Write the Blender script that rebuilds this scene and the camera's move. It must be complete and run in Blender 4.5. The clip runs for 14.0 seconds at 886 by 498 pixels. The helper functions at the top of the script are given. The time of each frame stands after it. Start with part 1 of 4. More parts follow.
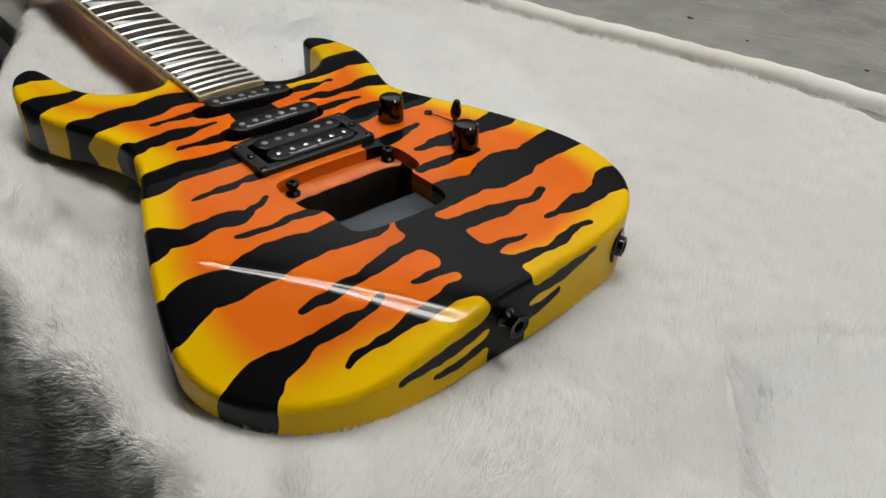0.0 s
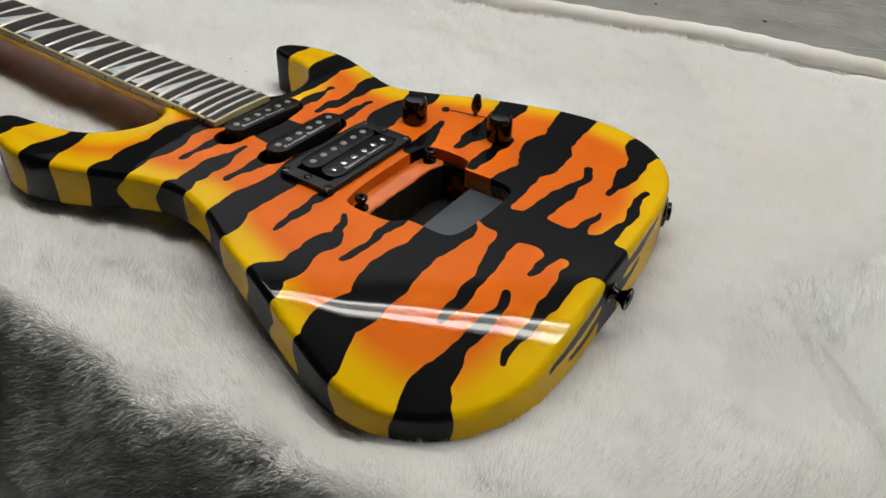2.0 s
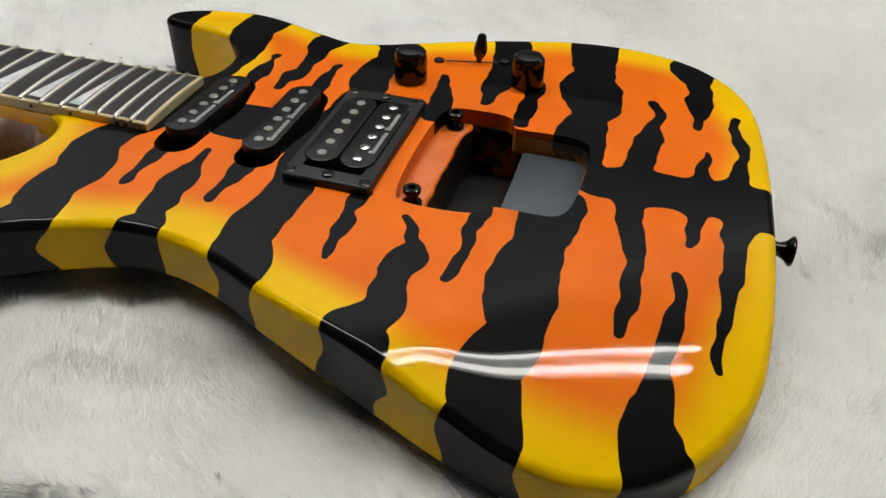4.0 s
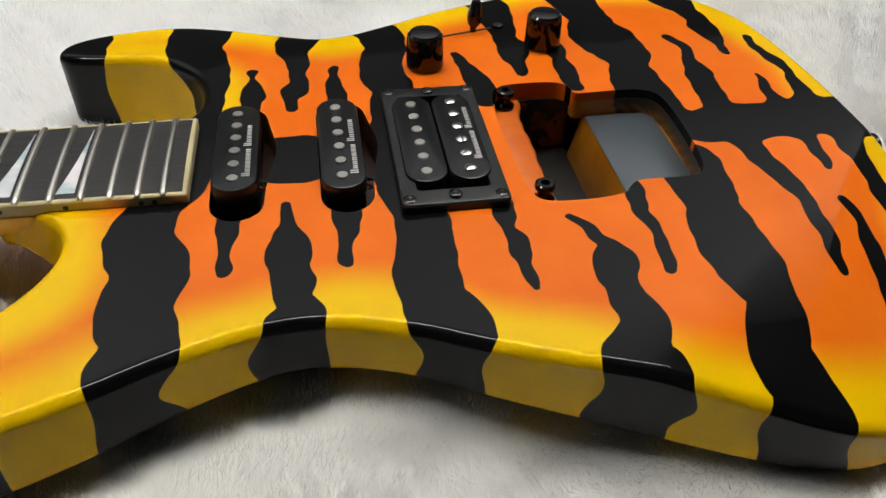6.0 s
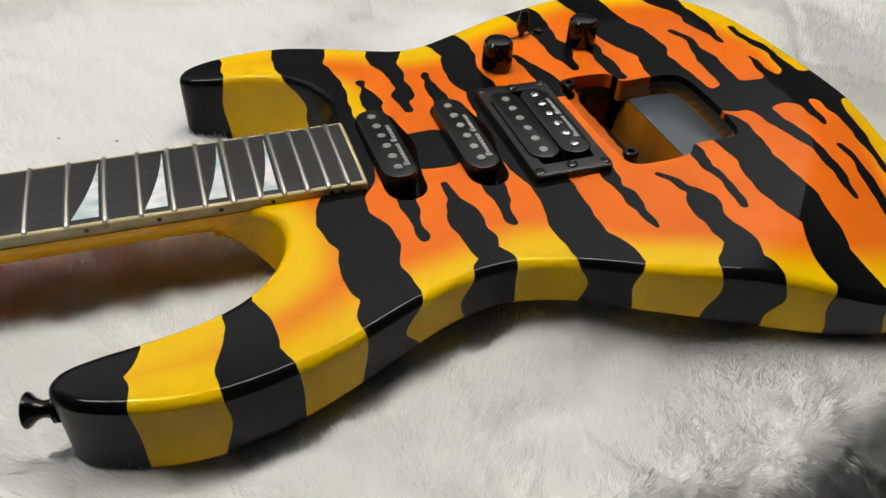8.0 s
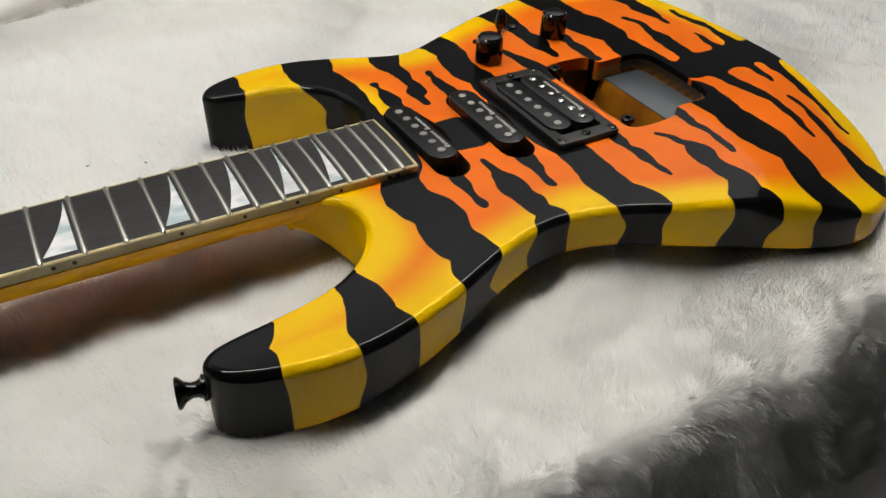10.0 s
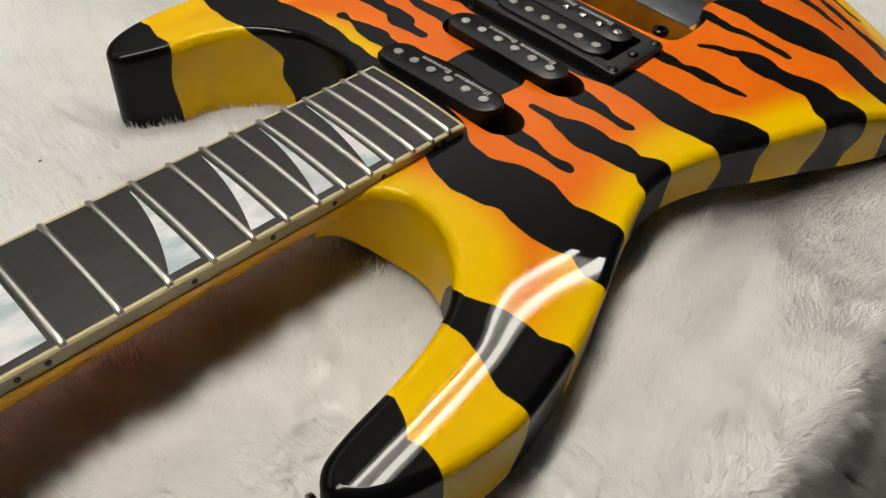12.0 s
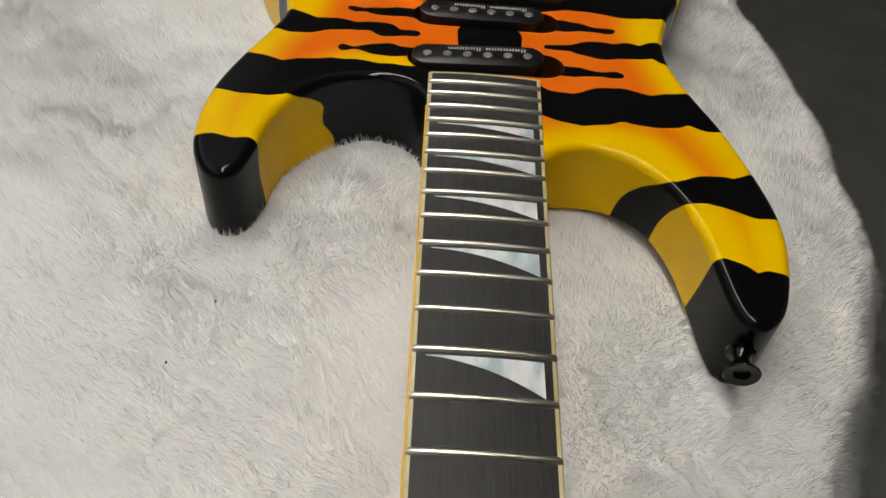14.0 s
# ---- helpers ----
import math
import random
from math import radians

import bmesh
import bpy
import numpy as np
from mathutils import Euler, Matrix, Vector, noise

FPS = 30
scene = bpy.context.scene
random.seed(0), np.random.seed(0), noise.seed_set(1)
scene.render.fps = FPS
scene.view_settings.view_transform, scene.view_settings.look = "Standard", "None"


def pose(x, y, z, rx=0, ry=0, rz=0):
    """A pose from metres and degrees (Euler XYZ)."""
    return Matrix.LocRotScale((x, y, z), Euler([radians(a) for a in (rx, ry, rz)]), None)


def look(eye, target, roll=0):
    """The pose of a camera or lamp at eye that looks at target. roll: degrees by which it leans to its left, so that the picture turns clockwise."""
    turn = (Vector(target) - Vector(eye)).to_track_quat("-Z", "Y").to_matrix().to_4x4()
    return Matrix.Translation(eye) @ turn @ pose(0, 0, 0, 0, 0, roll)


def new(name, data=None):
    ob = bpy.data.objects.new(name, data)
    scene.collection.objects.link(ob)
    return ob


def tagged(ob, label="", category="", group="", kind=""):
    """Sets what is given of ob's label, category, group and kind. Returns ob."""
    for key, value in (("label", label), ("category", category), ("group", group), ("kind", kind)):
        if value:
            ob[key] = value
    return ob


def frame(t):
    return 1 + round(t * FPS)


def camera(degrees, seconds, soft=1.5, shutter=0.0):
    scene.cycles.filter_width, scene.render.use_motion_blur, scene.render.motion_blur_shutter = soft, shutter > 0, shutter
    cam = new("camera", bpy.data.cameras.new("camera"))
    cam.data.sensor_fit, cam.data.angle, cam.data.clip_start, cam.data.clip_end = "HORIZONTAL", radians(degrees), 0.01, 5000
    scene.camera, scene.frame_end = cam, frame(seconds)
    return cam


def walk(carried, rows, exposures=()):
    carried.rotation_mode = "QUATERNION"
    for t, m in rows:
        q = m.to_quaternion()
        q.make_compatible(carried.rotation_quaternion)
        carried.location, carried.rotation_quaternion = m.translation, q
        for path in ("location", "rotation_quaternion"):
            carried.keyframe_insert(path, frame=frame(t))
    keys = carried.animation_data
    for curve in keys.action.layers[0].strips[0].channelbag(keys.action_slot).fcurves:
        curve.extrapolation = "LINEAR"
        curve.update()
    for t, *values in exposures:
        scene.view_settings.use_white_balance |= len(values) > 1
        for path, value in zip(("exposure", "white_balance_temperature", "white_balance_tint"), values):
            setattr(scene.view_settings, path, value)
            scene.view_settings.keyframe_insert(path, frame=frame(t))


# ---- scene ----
cam = camera(59.5, 14.0)
PATH = [
    (0, (0.53, -0.244, 0.302), (-0.677, 0.843, -0.865), 2.7),
    (0.5, (0.508, -0.275, 0.315), (-0.609, 0.883, -0.873), 2.5),
    (1, (0.489, -0.31, 0.323), (-0.539, 0.916, -0.878), 2.5),
    (1.5, (0.459, -0.332, 0.322), (-0.489, 0.952, -0.883), 2.6),
    (2, (0.424, -0.351, 0.32), (-0.452, 0.982, -0.887), 2.5),
    (2.5, (0.373, -0.36, 0.3), (-0.423, 1.018, -0.911), 2.7),
    (3, (0.32, -0.351, 0.282), (-0.385, 1.067, -0.939), 2.5),
    (3.2, (0.3, -0.346, 0.275), (-0.366, 1.087, -0.95), 2.5),
    (5.3, (0.135, -0.282, 0.224), (0.25, 1.233, -1.077), 2.0),
    (5.5, (0.108, -0.283, 0.229), (0.275, 1.222, -1.078), 2.1),
    (6, (0.065, -0.28, 0.234), (0.334, 1.198, -1.086), 1.9),
    (6.5, (0.041, -0.286, 0.235), (0.39, 1.171, -1.09), 2.1),
    (7, (0.013, -0.292, 0.244), (0.428, 1.154, -1.073), 2.3),
    (7.5, (-0.023, -0.307, 0.255), (0.444, 1.134, -1.052), 2.6),
    (7.7, (-0.041, -0.314, 0.265), (0.46, 1.103, -1.055), 3.0),
    (9.8, (-0.148, -0.367, 0.288), (0.579, 1.009, -0.968), 1.8),
    (10, (-0.162, -0.339, 0.28), (0.643, 0.987, -0.984), 2.6),
    (10.5, (-0.174, -0.272, 0.247), (0.721, 0.927, -1.08), 4.6),
    (11, (-0.174, -0.237, 0.234), (0.757, 0.87, -1.147), 5.6),
    (11.5, (-0.177, -0.214, 0.233), (0.822, 0.793, -1.177), 6.8),
    (12, (-0.197, -0.187, 0.24), (0.905, 0.679, -1.187), 7.8),
    (12.5, (-0.229, -0.153, 0.246), (0.983, 0.541, -1.186), 8.4),
    (13, (-0.265, -0.082, 0.245), (1.078, 0.314, -1.184), 7.4),
    (13.5, (-0.294, -0.036, 0.265), (1.084, 0.133, -1.175), 6.8),
    (14, (-0.323, 0.023, 0.269), (1.057, -0.021, -1.178), 5.5),
]
walk(cam, [(t, look(eye, target, roll)) for t, eye, target, roll in PATH], [(0, -0.18, 6500, 10), (1.5, -0.17, 6500, 10), (3, -0.10, 6500, 10), (5.5, 0.11, 6500, 10), (7.5, 0.1, 6550, 10), (10, 0.05, 6650, 10.5), (11.5, 0.0, 6800, 11), (12.5, -0.18, 6950, 12), (13, -0.29, 6950, 12), (14, -0.32, 6750, 11)])

# ---- world and lamps ----
world = bpy.data.worlds.new("room_air")
world.use_nodes = True
world.node_tree.nodes["Background"].inputs[0].default_value = (0.5, 0.5, 0.52, 1)
world.node_tree.nodes["Background"].inputs[1].default_value = 0.15
scene.world = world
TUBE_OVER, PANEL_STRENGTH = 52.0, 1.15


# ---- materials ----
def mat(name, colour=(0.5, 0.5, 0.5), rough=0.5, metal=0.0, coat=0.0):
    m = bpy.data.materials.new(name)
    m.use_nodes = True
    b = m.node_tree.nodes["Principled BSDF"]
    b.inputs["Base Color"].default_value = (*colour, 1)
    b.inputs["Roughness"].default_value = rough
    b.inputs["Metallic"].default_value = metal
    b.inputs["Coat Weight"].default_value = coat
    b.inputs["Coat Roughness"].default_value = 0.03
    return m


def nodes_of(m):
    return m.node_tree.nodes, m.node_tree.links, m.node_tree.nodes["Principled BSDF"]


def mixed(m, a, b, factor, blend="MIX"):
    """A colour mix; a and b are colours or sockets, factor is a socket or a number."""
    n, l, _ = nodes_of(m)
    k = n.new("ShaderNodeMix")
    k.data_type, k.blend_type = "RGBA", blend
    for socket, value in ((k.inputs[6], a), (k.inputs[7], b), (k.inputs[0], factor)):
        if isinstance(value, bpy.types.NodeSocket):
            l.new(value, socket)
        elif isinstance(value, tuple):
            socket.default_value = (*value, 1)
        else:
            socket.default_value = value
    return k.outputs[2]


def noise_of(m, scale, detail=4.0, rough=0.55, lo=0.35, hi=0.65, stretch=None):
    """A noise socket in metres of the object, spread to 0..1."""
    n, l, _ = nodes_of(m)
    c = n.new("ShaderNodeTexCoord")
    t = n.new("ShaderNodeTexNoise")
    t.inputs["Scale"].default_value, t.inputs["Detail"].default_value, t.inputs["Roughness"].default_value = scale, detail, rough
    if stretch:
        mp = n.new("ShaderNodeMapping")
        mp.inputs["Scale"].default_value = stretch
        l.new(c.outputs["Object"], mp.inputs[0])
        l.new(mp.outputs[0], t.inputs[0])
    else:
        l.new(c.outputs["Object"], t.inputs[0])
    r = n.new("ShaderNodeMapRange")
    r.inputs[1].default_value, r.inputs[2].default_value = lo, hi
    l.new(t.outputs[0], r.inputs[0])
    return r.outputs[0]


def bumped(m, height, strength=0.2, distance=0.001):
    n, l, b = nodes_of(m)
    k = n.new("ShaderNodeBump")
    k.inputs["Strength"].default_value, k.inputs["Distance"].default_value = strength, distance
    l.new(height, k.inputs["Height"])
    l.new(k.outputs[0], b.inputs["Normal"])


def attribute_of(m, name):
    n, _, _ = nodes_of(m)
    a = n.new("ShaderNodeAttribute")
    a.attribute_name = name
    return a.outputs["Fac"]


def ramped(m, socket, lo, hi):
    n, l, _ = nodes_of(m)
    r = n.new("ShaderNodeMapRange")
    r.inputs[1].default_value, r.inputs[2].default_value = lo, hi
    l.new(socket, r.inputs[0])
    return r.outputs[0]


def paint_material():
    """Sunburst from yellow rim to orange middle, black tiger stripes, under clear lacquer."""
    m = mat("tiger_lacquer", rough=0.42)
    n, l, b = nodes_of(m)
    yellow = mixed(m, (0.75, 0.45, 0.0), (0.79, 0.485, 0.0003), noise_of(m, 30))
    orange = mixed(m, (0.69, 0.128, 0.005), (0.74, 0.149, 0.008), noise_of(m, 22))
    sun = mixed(m, yellow, orange, attribute_of(m, "burst"))
    black = ramped(m, attribute_of(m, "stripe"), -0.0001, 0.0001)
    l.new(mixed(m, (0.003, 0.003, 0.0033), sun, black), b.inputs["Base Color"])
    b.inputs["Specular IOR Level"].default_value = 0.02
    b.inputs["Coat Weight"].default_value = 0.37
    b.inputs["Coat Roughness"].default_value = 0.016
    b.inputs["Coat IOR"].default_value = 1.46
    k = n.new("ShaderNodeBump")
    k.inputs["Strength"].default_value, k.inputs["Distance"].default_value = 1.0, 0.00004
    l.new(noise_of(m, 22, 2, 0.5, 0.3, 0.7), k.inputs["Height"])
    l.new(k.outputs[0], b.inputs["Coat Normal"])
    return m


def fur_material(name, dark, light, through_share=0.0):
    m = mat(name, rough=0.75)
    n, l, b = nodes_of(m)
    tint = mixed(m, dark, light, noise_of(m, 55, 5))
    nap = mixed(m, tint, (0.88, 0.865, 0.84), noise_of(m, 6, 3))
    tone = mixed(m, nap, (0.95, 0.955, 0.955), attribute_of(m, "fluff"))
    l.new(tone, b.inputs["Base Color"])
    b.inputs["Specular IOR Level"].default_value = 0.25
    b.inputs["Sheen Weight"].default_value = 0.25
    if through_share:
        glow, both = n.new("ShaderNodeBsdfTranslucent"), n.new("ShaderNodeMixShader")
        l.new(mixed(m, tone, (0.93, 0.89, 0.84), 0.5), glow.inputs[0])
        both.inputs[0].default_value = through_share
        l.new(b.outputs[0], both.inputs[1])
        l.new(glow.outputs[0], both.inputs[2])
        l.new(both.outputs[0], n["Material Output"].inputs[0])
    return m


PAINT = paint_material()
FUR = fur_material("white_plush_pile", (0.875, 0.87, 0.85), (0.93, 0.93, 0.92), 0.05)
CLOTH = fur_material("white_plush_backing", (0.84, 0.83, 0.81), (0.90, 0.89, 0.88))
BLACK_GLOSS = mat("black_gloss_plastic", (0.006, 0.006, 0.006), 0.26)
BLACK_GLOSS.node_tree.nodes["Principled BSDF"].inputs["Specular IOR Level"].default_value = 0.25
BLACK_BOBBIN = mat("black_bobbin_plastic", (0.007, 0.007, 0.0074), 0.3)
BLACK_BOBBIN.node_tree.nodes["Principled BSDF"].inputs["Specular IOR Level"].default_value = 0.3
BLACK_SATIN = mat("black_satin_plastic", (0.011, 0.011, 0.011), 0.36)
BLACK_SATIN.node_tree.nodes["Principled BSDF"].inputs["Specular IOR Level"].default_value = 0.36
BLACK_CHROME = mat("black_chrome", (0.034, 0.033, 0.032), 0.2, 1.0)
KNOB_GLOSS = mat("polished_black_knob", (0.006, 0.0055, 0.0055), 0.1)
SLOT = mat("dark_brown_slot_paint", (0.045, 0.017, 0.005), 0.4)
CAVITY = mat("black_shielded_hollow", (0.006, 0.005, 0.004), 0.4)
NICKEL = mat("nickel_silver_wire", (0.74, 0.70, 0.62), 0.3, 1.0)
STEEL = mat("dull_steel_pole", (0.44, 0.425, 0.39), 0.4, 1.0)
BRIGHT = mat("polished_steel_screw", (0.58, 0.57, 0.55), 0.24, 1.0)
LETTER = mat("silver_print", (0.55, 0.55, 0.54), 0.45)
DOT = mat("black_side_dot", (0.012, 0.011, 0.01), 0.5)
PLATE = mat("slate_grey_plate", (0.055, 0.065, 0.075), 0.28)

BOARD = mat("dark_rosewood_board", rough=0.5)
BOARD.node_tree.nodes["Principled BSDF"].inputs["Specular IOR Level"].default_value = 0.32
bumped(BOARD, noise_of(BOARD, 60, 6, 0.6, 0.3, 0.7, (1.0, 14.0, 14.0)), 0.15, 0.0004)
nodes_of(BOARD)[1].new(mixed(BOARD, (0.012, 0.0113, 0.0115), (0.026, 0.0245, 0.025), noise_of(BOARD, 40, 6, 0.6, 0.35, 0.65, (1.0, 16.0, 16.0))), nodes_of(BOARD)[2].inputs["Base Color"])

BINDING = mat("aged_cream_binding", rough=0.35)
nodes_of(BINDING)[1].new(mixed(BINDING, (0.60, 0.52, 0.30), (0.50, 0.42, 0.22), noise_of(BINDING, 90, 4)), nodes_of(BINDING)[2].inputs["Base Color"])

PEARL = mat("mother_of_pearl", rough=0.22)
nodes_of(PEARL)[1].new(mixed(PEARL, mixed(PEARL, (0.42, 0.52, 0.55), (0.78, 0.80, 0.82), noise_of(PEARL, 45, 3, 0.5, 0.4, 0.6, (1.0, 2.5, 1.0))), (0.80, 0.70, 0.72), noise_of(PEARL, 28, 2, 0.5, 0.5, 0.75)), nodes_of(PEARL)[2].inputs["Base Color"])

NECK = mat("amber_neck_lacquer", rough=0.35, coat=0.3)
NECK.node_tree.nodes["Principled BSDF"].inputs["Specular IOR Level"].default_value = 0.1
nodes_of(NECK)[1].new(mixed(NECK, (0.80, 0.42, 0.0), (0.82, 0.19, 0.015), ramped(NECK, attribute_of(NECK, "deep"), 0.0, 1.0)), nodes_of(NECK)[2].inputs["Base Color"])

ORANGE = mat("orange_hollow_paint", rough=0.3, coat=0.8)
bumped(ORANGE, noise_of(ORANGE, 120, 3), 0.12, 0.001)
nodes_of(ORANGE)[1].new(mixed(ORANGE, (0.66, 0.13, 0.012), (0.74, 0.17, 0.018), noise_of(ORANGE, 60)), nodes_of(ORANGE)[2].inputs["Base Color"])
AMBER = mat("amber_hollow_paint", rough=0.35, coat=0.5)
nodes_of(AMBER)[1].new(mixed(AMBER, (0.50, 0.19, 0.008), (0.30, 0.10, 0.006), noise_of(AMBER, 45)), nodes_of(AMBER)[2].inputs["Base Color"])
OVERSPRAY = mat("brown_overspray", rough=0.4, coat=0.3)
nodes_of(OVERSPRAY)[1].new(mixed(OVERSPRAY, (0.030, 0.017, 0.004), (0.52, 0.19, 0.006), ramped(OVERSPRAY, attribute_of(OVERSPRAY, "bare"), 0.1, 1.0)), nodes_of(OVERSPRAY)[2].inputs["Base Color"])
RAGGED = mat("ragged_black_overspray", rough=0.35, coat=0.3)
nodes_of(RAGGED)[1].new(mixed(RAGGED, (0.006, 0.005, 0.004), mixed(RAGGED, (0.16, 0.045, 0.005), (0.5, 0.10, 0.008), noise_of(RAGGED, 50, 3)), noise_of(RAGGED, 75, 5, 0.6, 0.50, 0.56)), nodes_of(RAGGED)[2].inputs["Base Color"])

BENCH = mat("grey_bench_top", rough=0.62)
nodes_of(BENCH)[1].new(mixed(BENCH, mixed(BENCH, (0.20, 0.195, 0.185), (0.27, 0.265, 0.25), noise_of(BENCH, 18, 6)), (0.13, 0.125, 0.12), noise_of(BENCH, 7, 5, 0.6, 0.52, 0.75)), nodes_of(BENCH)[2].inputs["Base Color"])
bumped(BENCH, noise_of(BENCH, 90, 5), 0.2, 0.001)
SCRATCH = mat("pale_scored_line", (0.40, 0.39, 0.37), 0.7)
SPECK = mat("dark_speck", (0.03, 0.028, 0.026), 0.8)
FLOOR = mat("dark_workshop_floor", rough=0.6)
nodes_of(FLOOR)[1].new(mixed(FLOOR, (0.07, 0.068, 0.065), (0.10, 0.097, 0.092), noise_of(FLOOR, 5, 5)), nodes_of(FLOOR)[2].inputs["Base Color"])
WALL = mat("grey_painted_wall", rough=0.8)
nodes_of(WALL)[1].new(mixed(WALL, (0.20, 0.205, 0.21), (0.25, 0.255, 0.26), noise_of(WALL, 2, 4)), nodes_of(WALL)[2].inputs["Base Color"])
CEILING = mat("pale_ceiling_paint", rough=0.85)
nodes_of(CEILING)[1].new(mixed(CEILING, (0.50, 0.52, 0.54), (0.56, 0.58, 0.60), noise_of(CEILING, 1.5, 4)), nodes_of(CEILING)[2].inputs["Base Color"])
DARK_PANEL = mat("unseen_dark_panel", (0.03, 0.03, 0.03), 0.7)
LAMP_WHITE = mat("white_enamel", (0.75, 0.75, 0.74), 0.4)


def glowing(name, colour, strength):
    m = bpy.data.materials.new(name)
    m.use_nodes = True
    n = m.node_tree.nodes
    e = n.new("ShaderNodeEmission")
    e.inputs[0].default_value, e.inputs[1].default_value = (*colour, 1), strength
    m.node_tree.links.new(e.outputs[0], n["Material Output"].inputs[0])
    return m


# ---- mesh helpers ----
def mesh_of(name, verts, faces, material, smooth=True):
    me = bpy.data.meshes.new(name)
    me.from_pydata([tuple(v) for v in verts], [], [tuple(f) for f in faces])
    if material:
        me.materials.append(material)
    if smooth:
        me.polygons.foreach_set("use_smooth", [True] * len(me.polygons))
    me.update()
    return me


def sharpen(me, degrees=35):
    me.set_sharp_from_angle(angle=radians(degrees))
    return me


def part(name, data, parent, label=""):
    ob = new(name, data)
    ob.parent = parent
    return tagged(ob, label) if label else ob


def bm_mesh(name, bm, material, degrees=35):
    me = bpy.data.meshes.new(name)
    bm.normal_update()
    bm.to_mesh(me)
    bm.free()
    me.materials.append(material)
    me.polygons.foreach_set("use_smooth", [True] * len(me.polygons))
    return sharpen(me, degrees)


def box(bm, lo, hi, bevel=0.0, segments=2):
    made = bmesh.ops.create_cube(bm, size=1.0, matrix=Matrix.Translation([(a + b) / 2 for a, b in zip(lo, hi)]) @ Matrix.Diagonal([b - a for a, b in zip(lo, hi)] + [1]))
    if bevel:
        edges = {e for v in made["verts"] for e in v.link_edges}
        bmesh.ops.bevel(bm, geom=list(edges), offset=bevel, segments=segments, profile=0.5, affect="EDGES")


def lathe(profile, segments=32, m=None):
    """A turned mesh from (radius, height) pairs, from the base up."""
    bm = bmesh.new()
    rings = []
    for r, z in profile:
        if r < 1e-6:
            rings.append([bm.verts.new((0, 0, z))])
        else:
            rings.append([bm.verts.new((r * math.cos(2 * math.pi * k / segments), r * math.sin(2 * math.pi * k / segments), z)) for k in range(segments)])
    for a, b in zip(rings, rings[1:]):
        for k in range(segments):
            j = (k + 1) % segments
            face = [a[k % len(a)], a[j % len(a)], b[j % len(b)], b[k % len(b)]]
            face = list(dict.fromkeys(face))
            if len(face) > 2:
                bm.faces.new(face)
    if len(rings[0]) > 1:
        bm.faces.new(rings[0][::-1])
    if len(rings[-1]) > 1:
        bm.faces.new(rings[-1])
    if m is not None:
        bmesh.ops.transform(bm, matrix=m, verts=bm.verts)
    return bm


def loft(loops, cap_first=True, cap_last=True):
    """Closed loops of equal length joined into a skin."""
    verts, faces = [], []
    n = len(loops[0])
    for loop in loops:
        verts += [tuple(p) for p in loop]
    for k in range(len(loops) - 1):
        for i in range(n):
            j = (i + 1) % n
            faces.append((k * n + i, k * n + j, (k + 1) * n + j, (k + 1) * n + i))
    if cap_first:
        faces.append(tuple(range(n))[::-1])
    if cap_last:
        faces.append(tuple((len(loops) - 1) * n + i for i in range(n)))
    return verts, faces


def rounded_rect(x0, y0, x1, y1, r, steps=6):
    out = []
    for cx, cy, a0 in ((x1 - r, y1 - r, 0), (x0 + r, y1 - r, 90), (x0 + r, y0 + r, 180), (x1 - r, y0 + r, 270)):
        for k in range(steps + 1):
            a = radians(a0 + 90 * k / steps)
            out.append((cx + r * math.cos(a), cy + r * math.sin(a)))
    return out


def spline(points, closed=False, step=2.0):
    """Centripetal Catmull-Rom through rows of numbers, sampled about every step of plan length."""
    p = np.array(points, float)
    p = np.vstack([p[-1:], p, p[:2]]) if closed else np.vstack([2 * p[:1] - p[1:2], p, 2 * p[-1:] - p[-2:-1]])
    out = []
    for k in range(1, len(p) - 2):
        p0, p1, p2, p3 = p[k - 1 : k + 3]
        t0 = 0.0
        t1 = t0 + max(np.hypot(*(p1 - p0)[:2]), 1e-3) ** 0.5
        t2 = t1 + max(np.hypot(*(p2 - p1)[:2]), 1e-3) ** 0.5
        t3 = t2 + max(np.hypot(*(p3 - p2)[:2]), 1e-3) ** 0.5
        for t in np.linspace(t1, t2, max(2, int(np.hypot(*(p2 - p1)[:2]) / step) + 1), endpoint=False):
            a1 = (t1 - t) / (t1 - t0) * p0 + (t - t0) / (t1 - t0) * p1
            a2 = (t2 - t) / (t2 - t1) * p1 + (t - t1) / (t2 - t1) * p2
            a3 = (t3 - t) / (t3 - t2) * p2 + (t - t2) / (t3 - t2) * p3
            b1 = (t2 - t) / (t2 - t0) * a1 + (t - t0) / (t2 - t0) * a2
            b2 = (t3 - t) / (t3 - t1) * a2 + (t - t1) / (t3 - t1) * a3
            out.append((t2 - t) / (t2 - t1) * b1 + (t - t1) / (t2 - t1) * b2)
    if not closed:
        out.append(p[-2])
    return np.array(out)


def inside(px, py, loop):
    """Which plan points lie inside a closed loop."""
    hit = np.zeros(len(px), bool)
    x0, y0 = loop[:, 0], loop[:, 1]
    x1, y1 = np.roll(x0, -1), np.roll(y0, -1)
    for a, b, c, d in zip(x0, y0, x1, y1):
        if b != d:
            cross = ((b > py) != (d > py)) & (px < (c - a) * (py - b) / (d - b) + a)
            hit ^= cross
    return hit


def nearest(px, py, loop, chunk=4000):
    """The distance of plan points to a densely sampled line."""
    out = np.empty(len(px))
    for k in range(0, len(px), chunk):
        dx = px[k : k + chunk, None] - loop[None, :, 0]
        dy = py[k : k + chunk, None] - loop[None, :, 1]
        out[k : k + chunk] = np.sqrt((dx * dx + dy * dy).min(1))
    return out


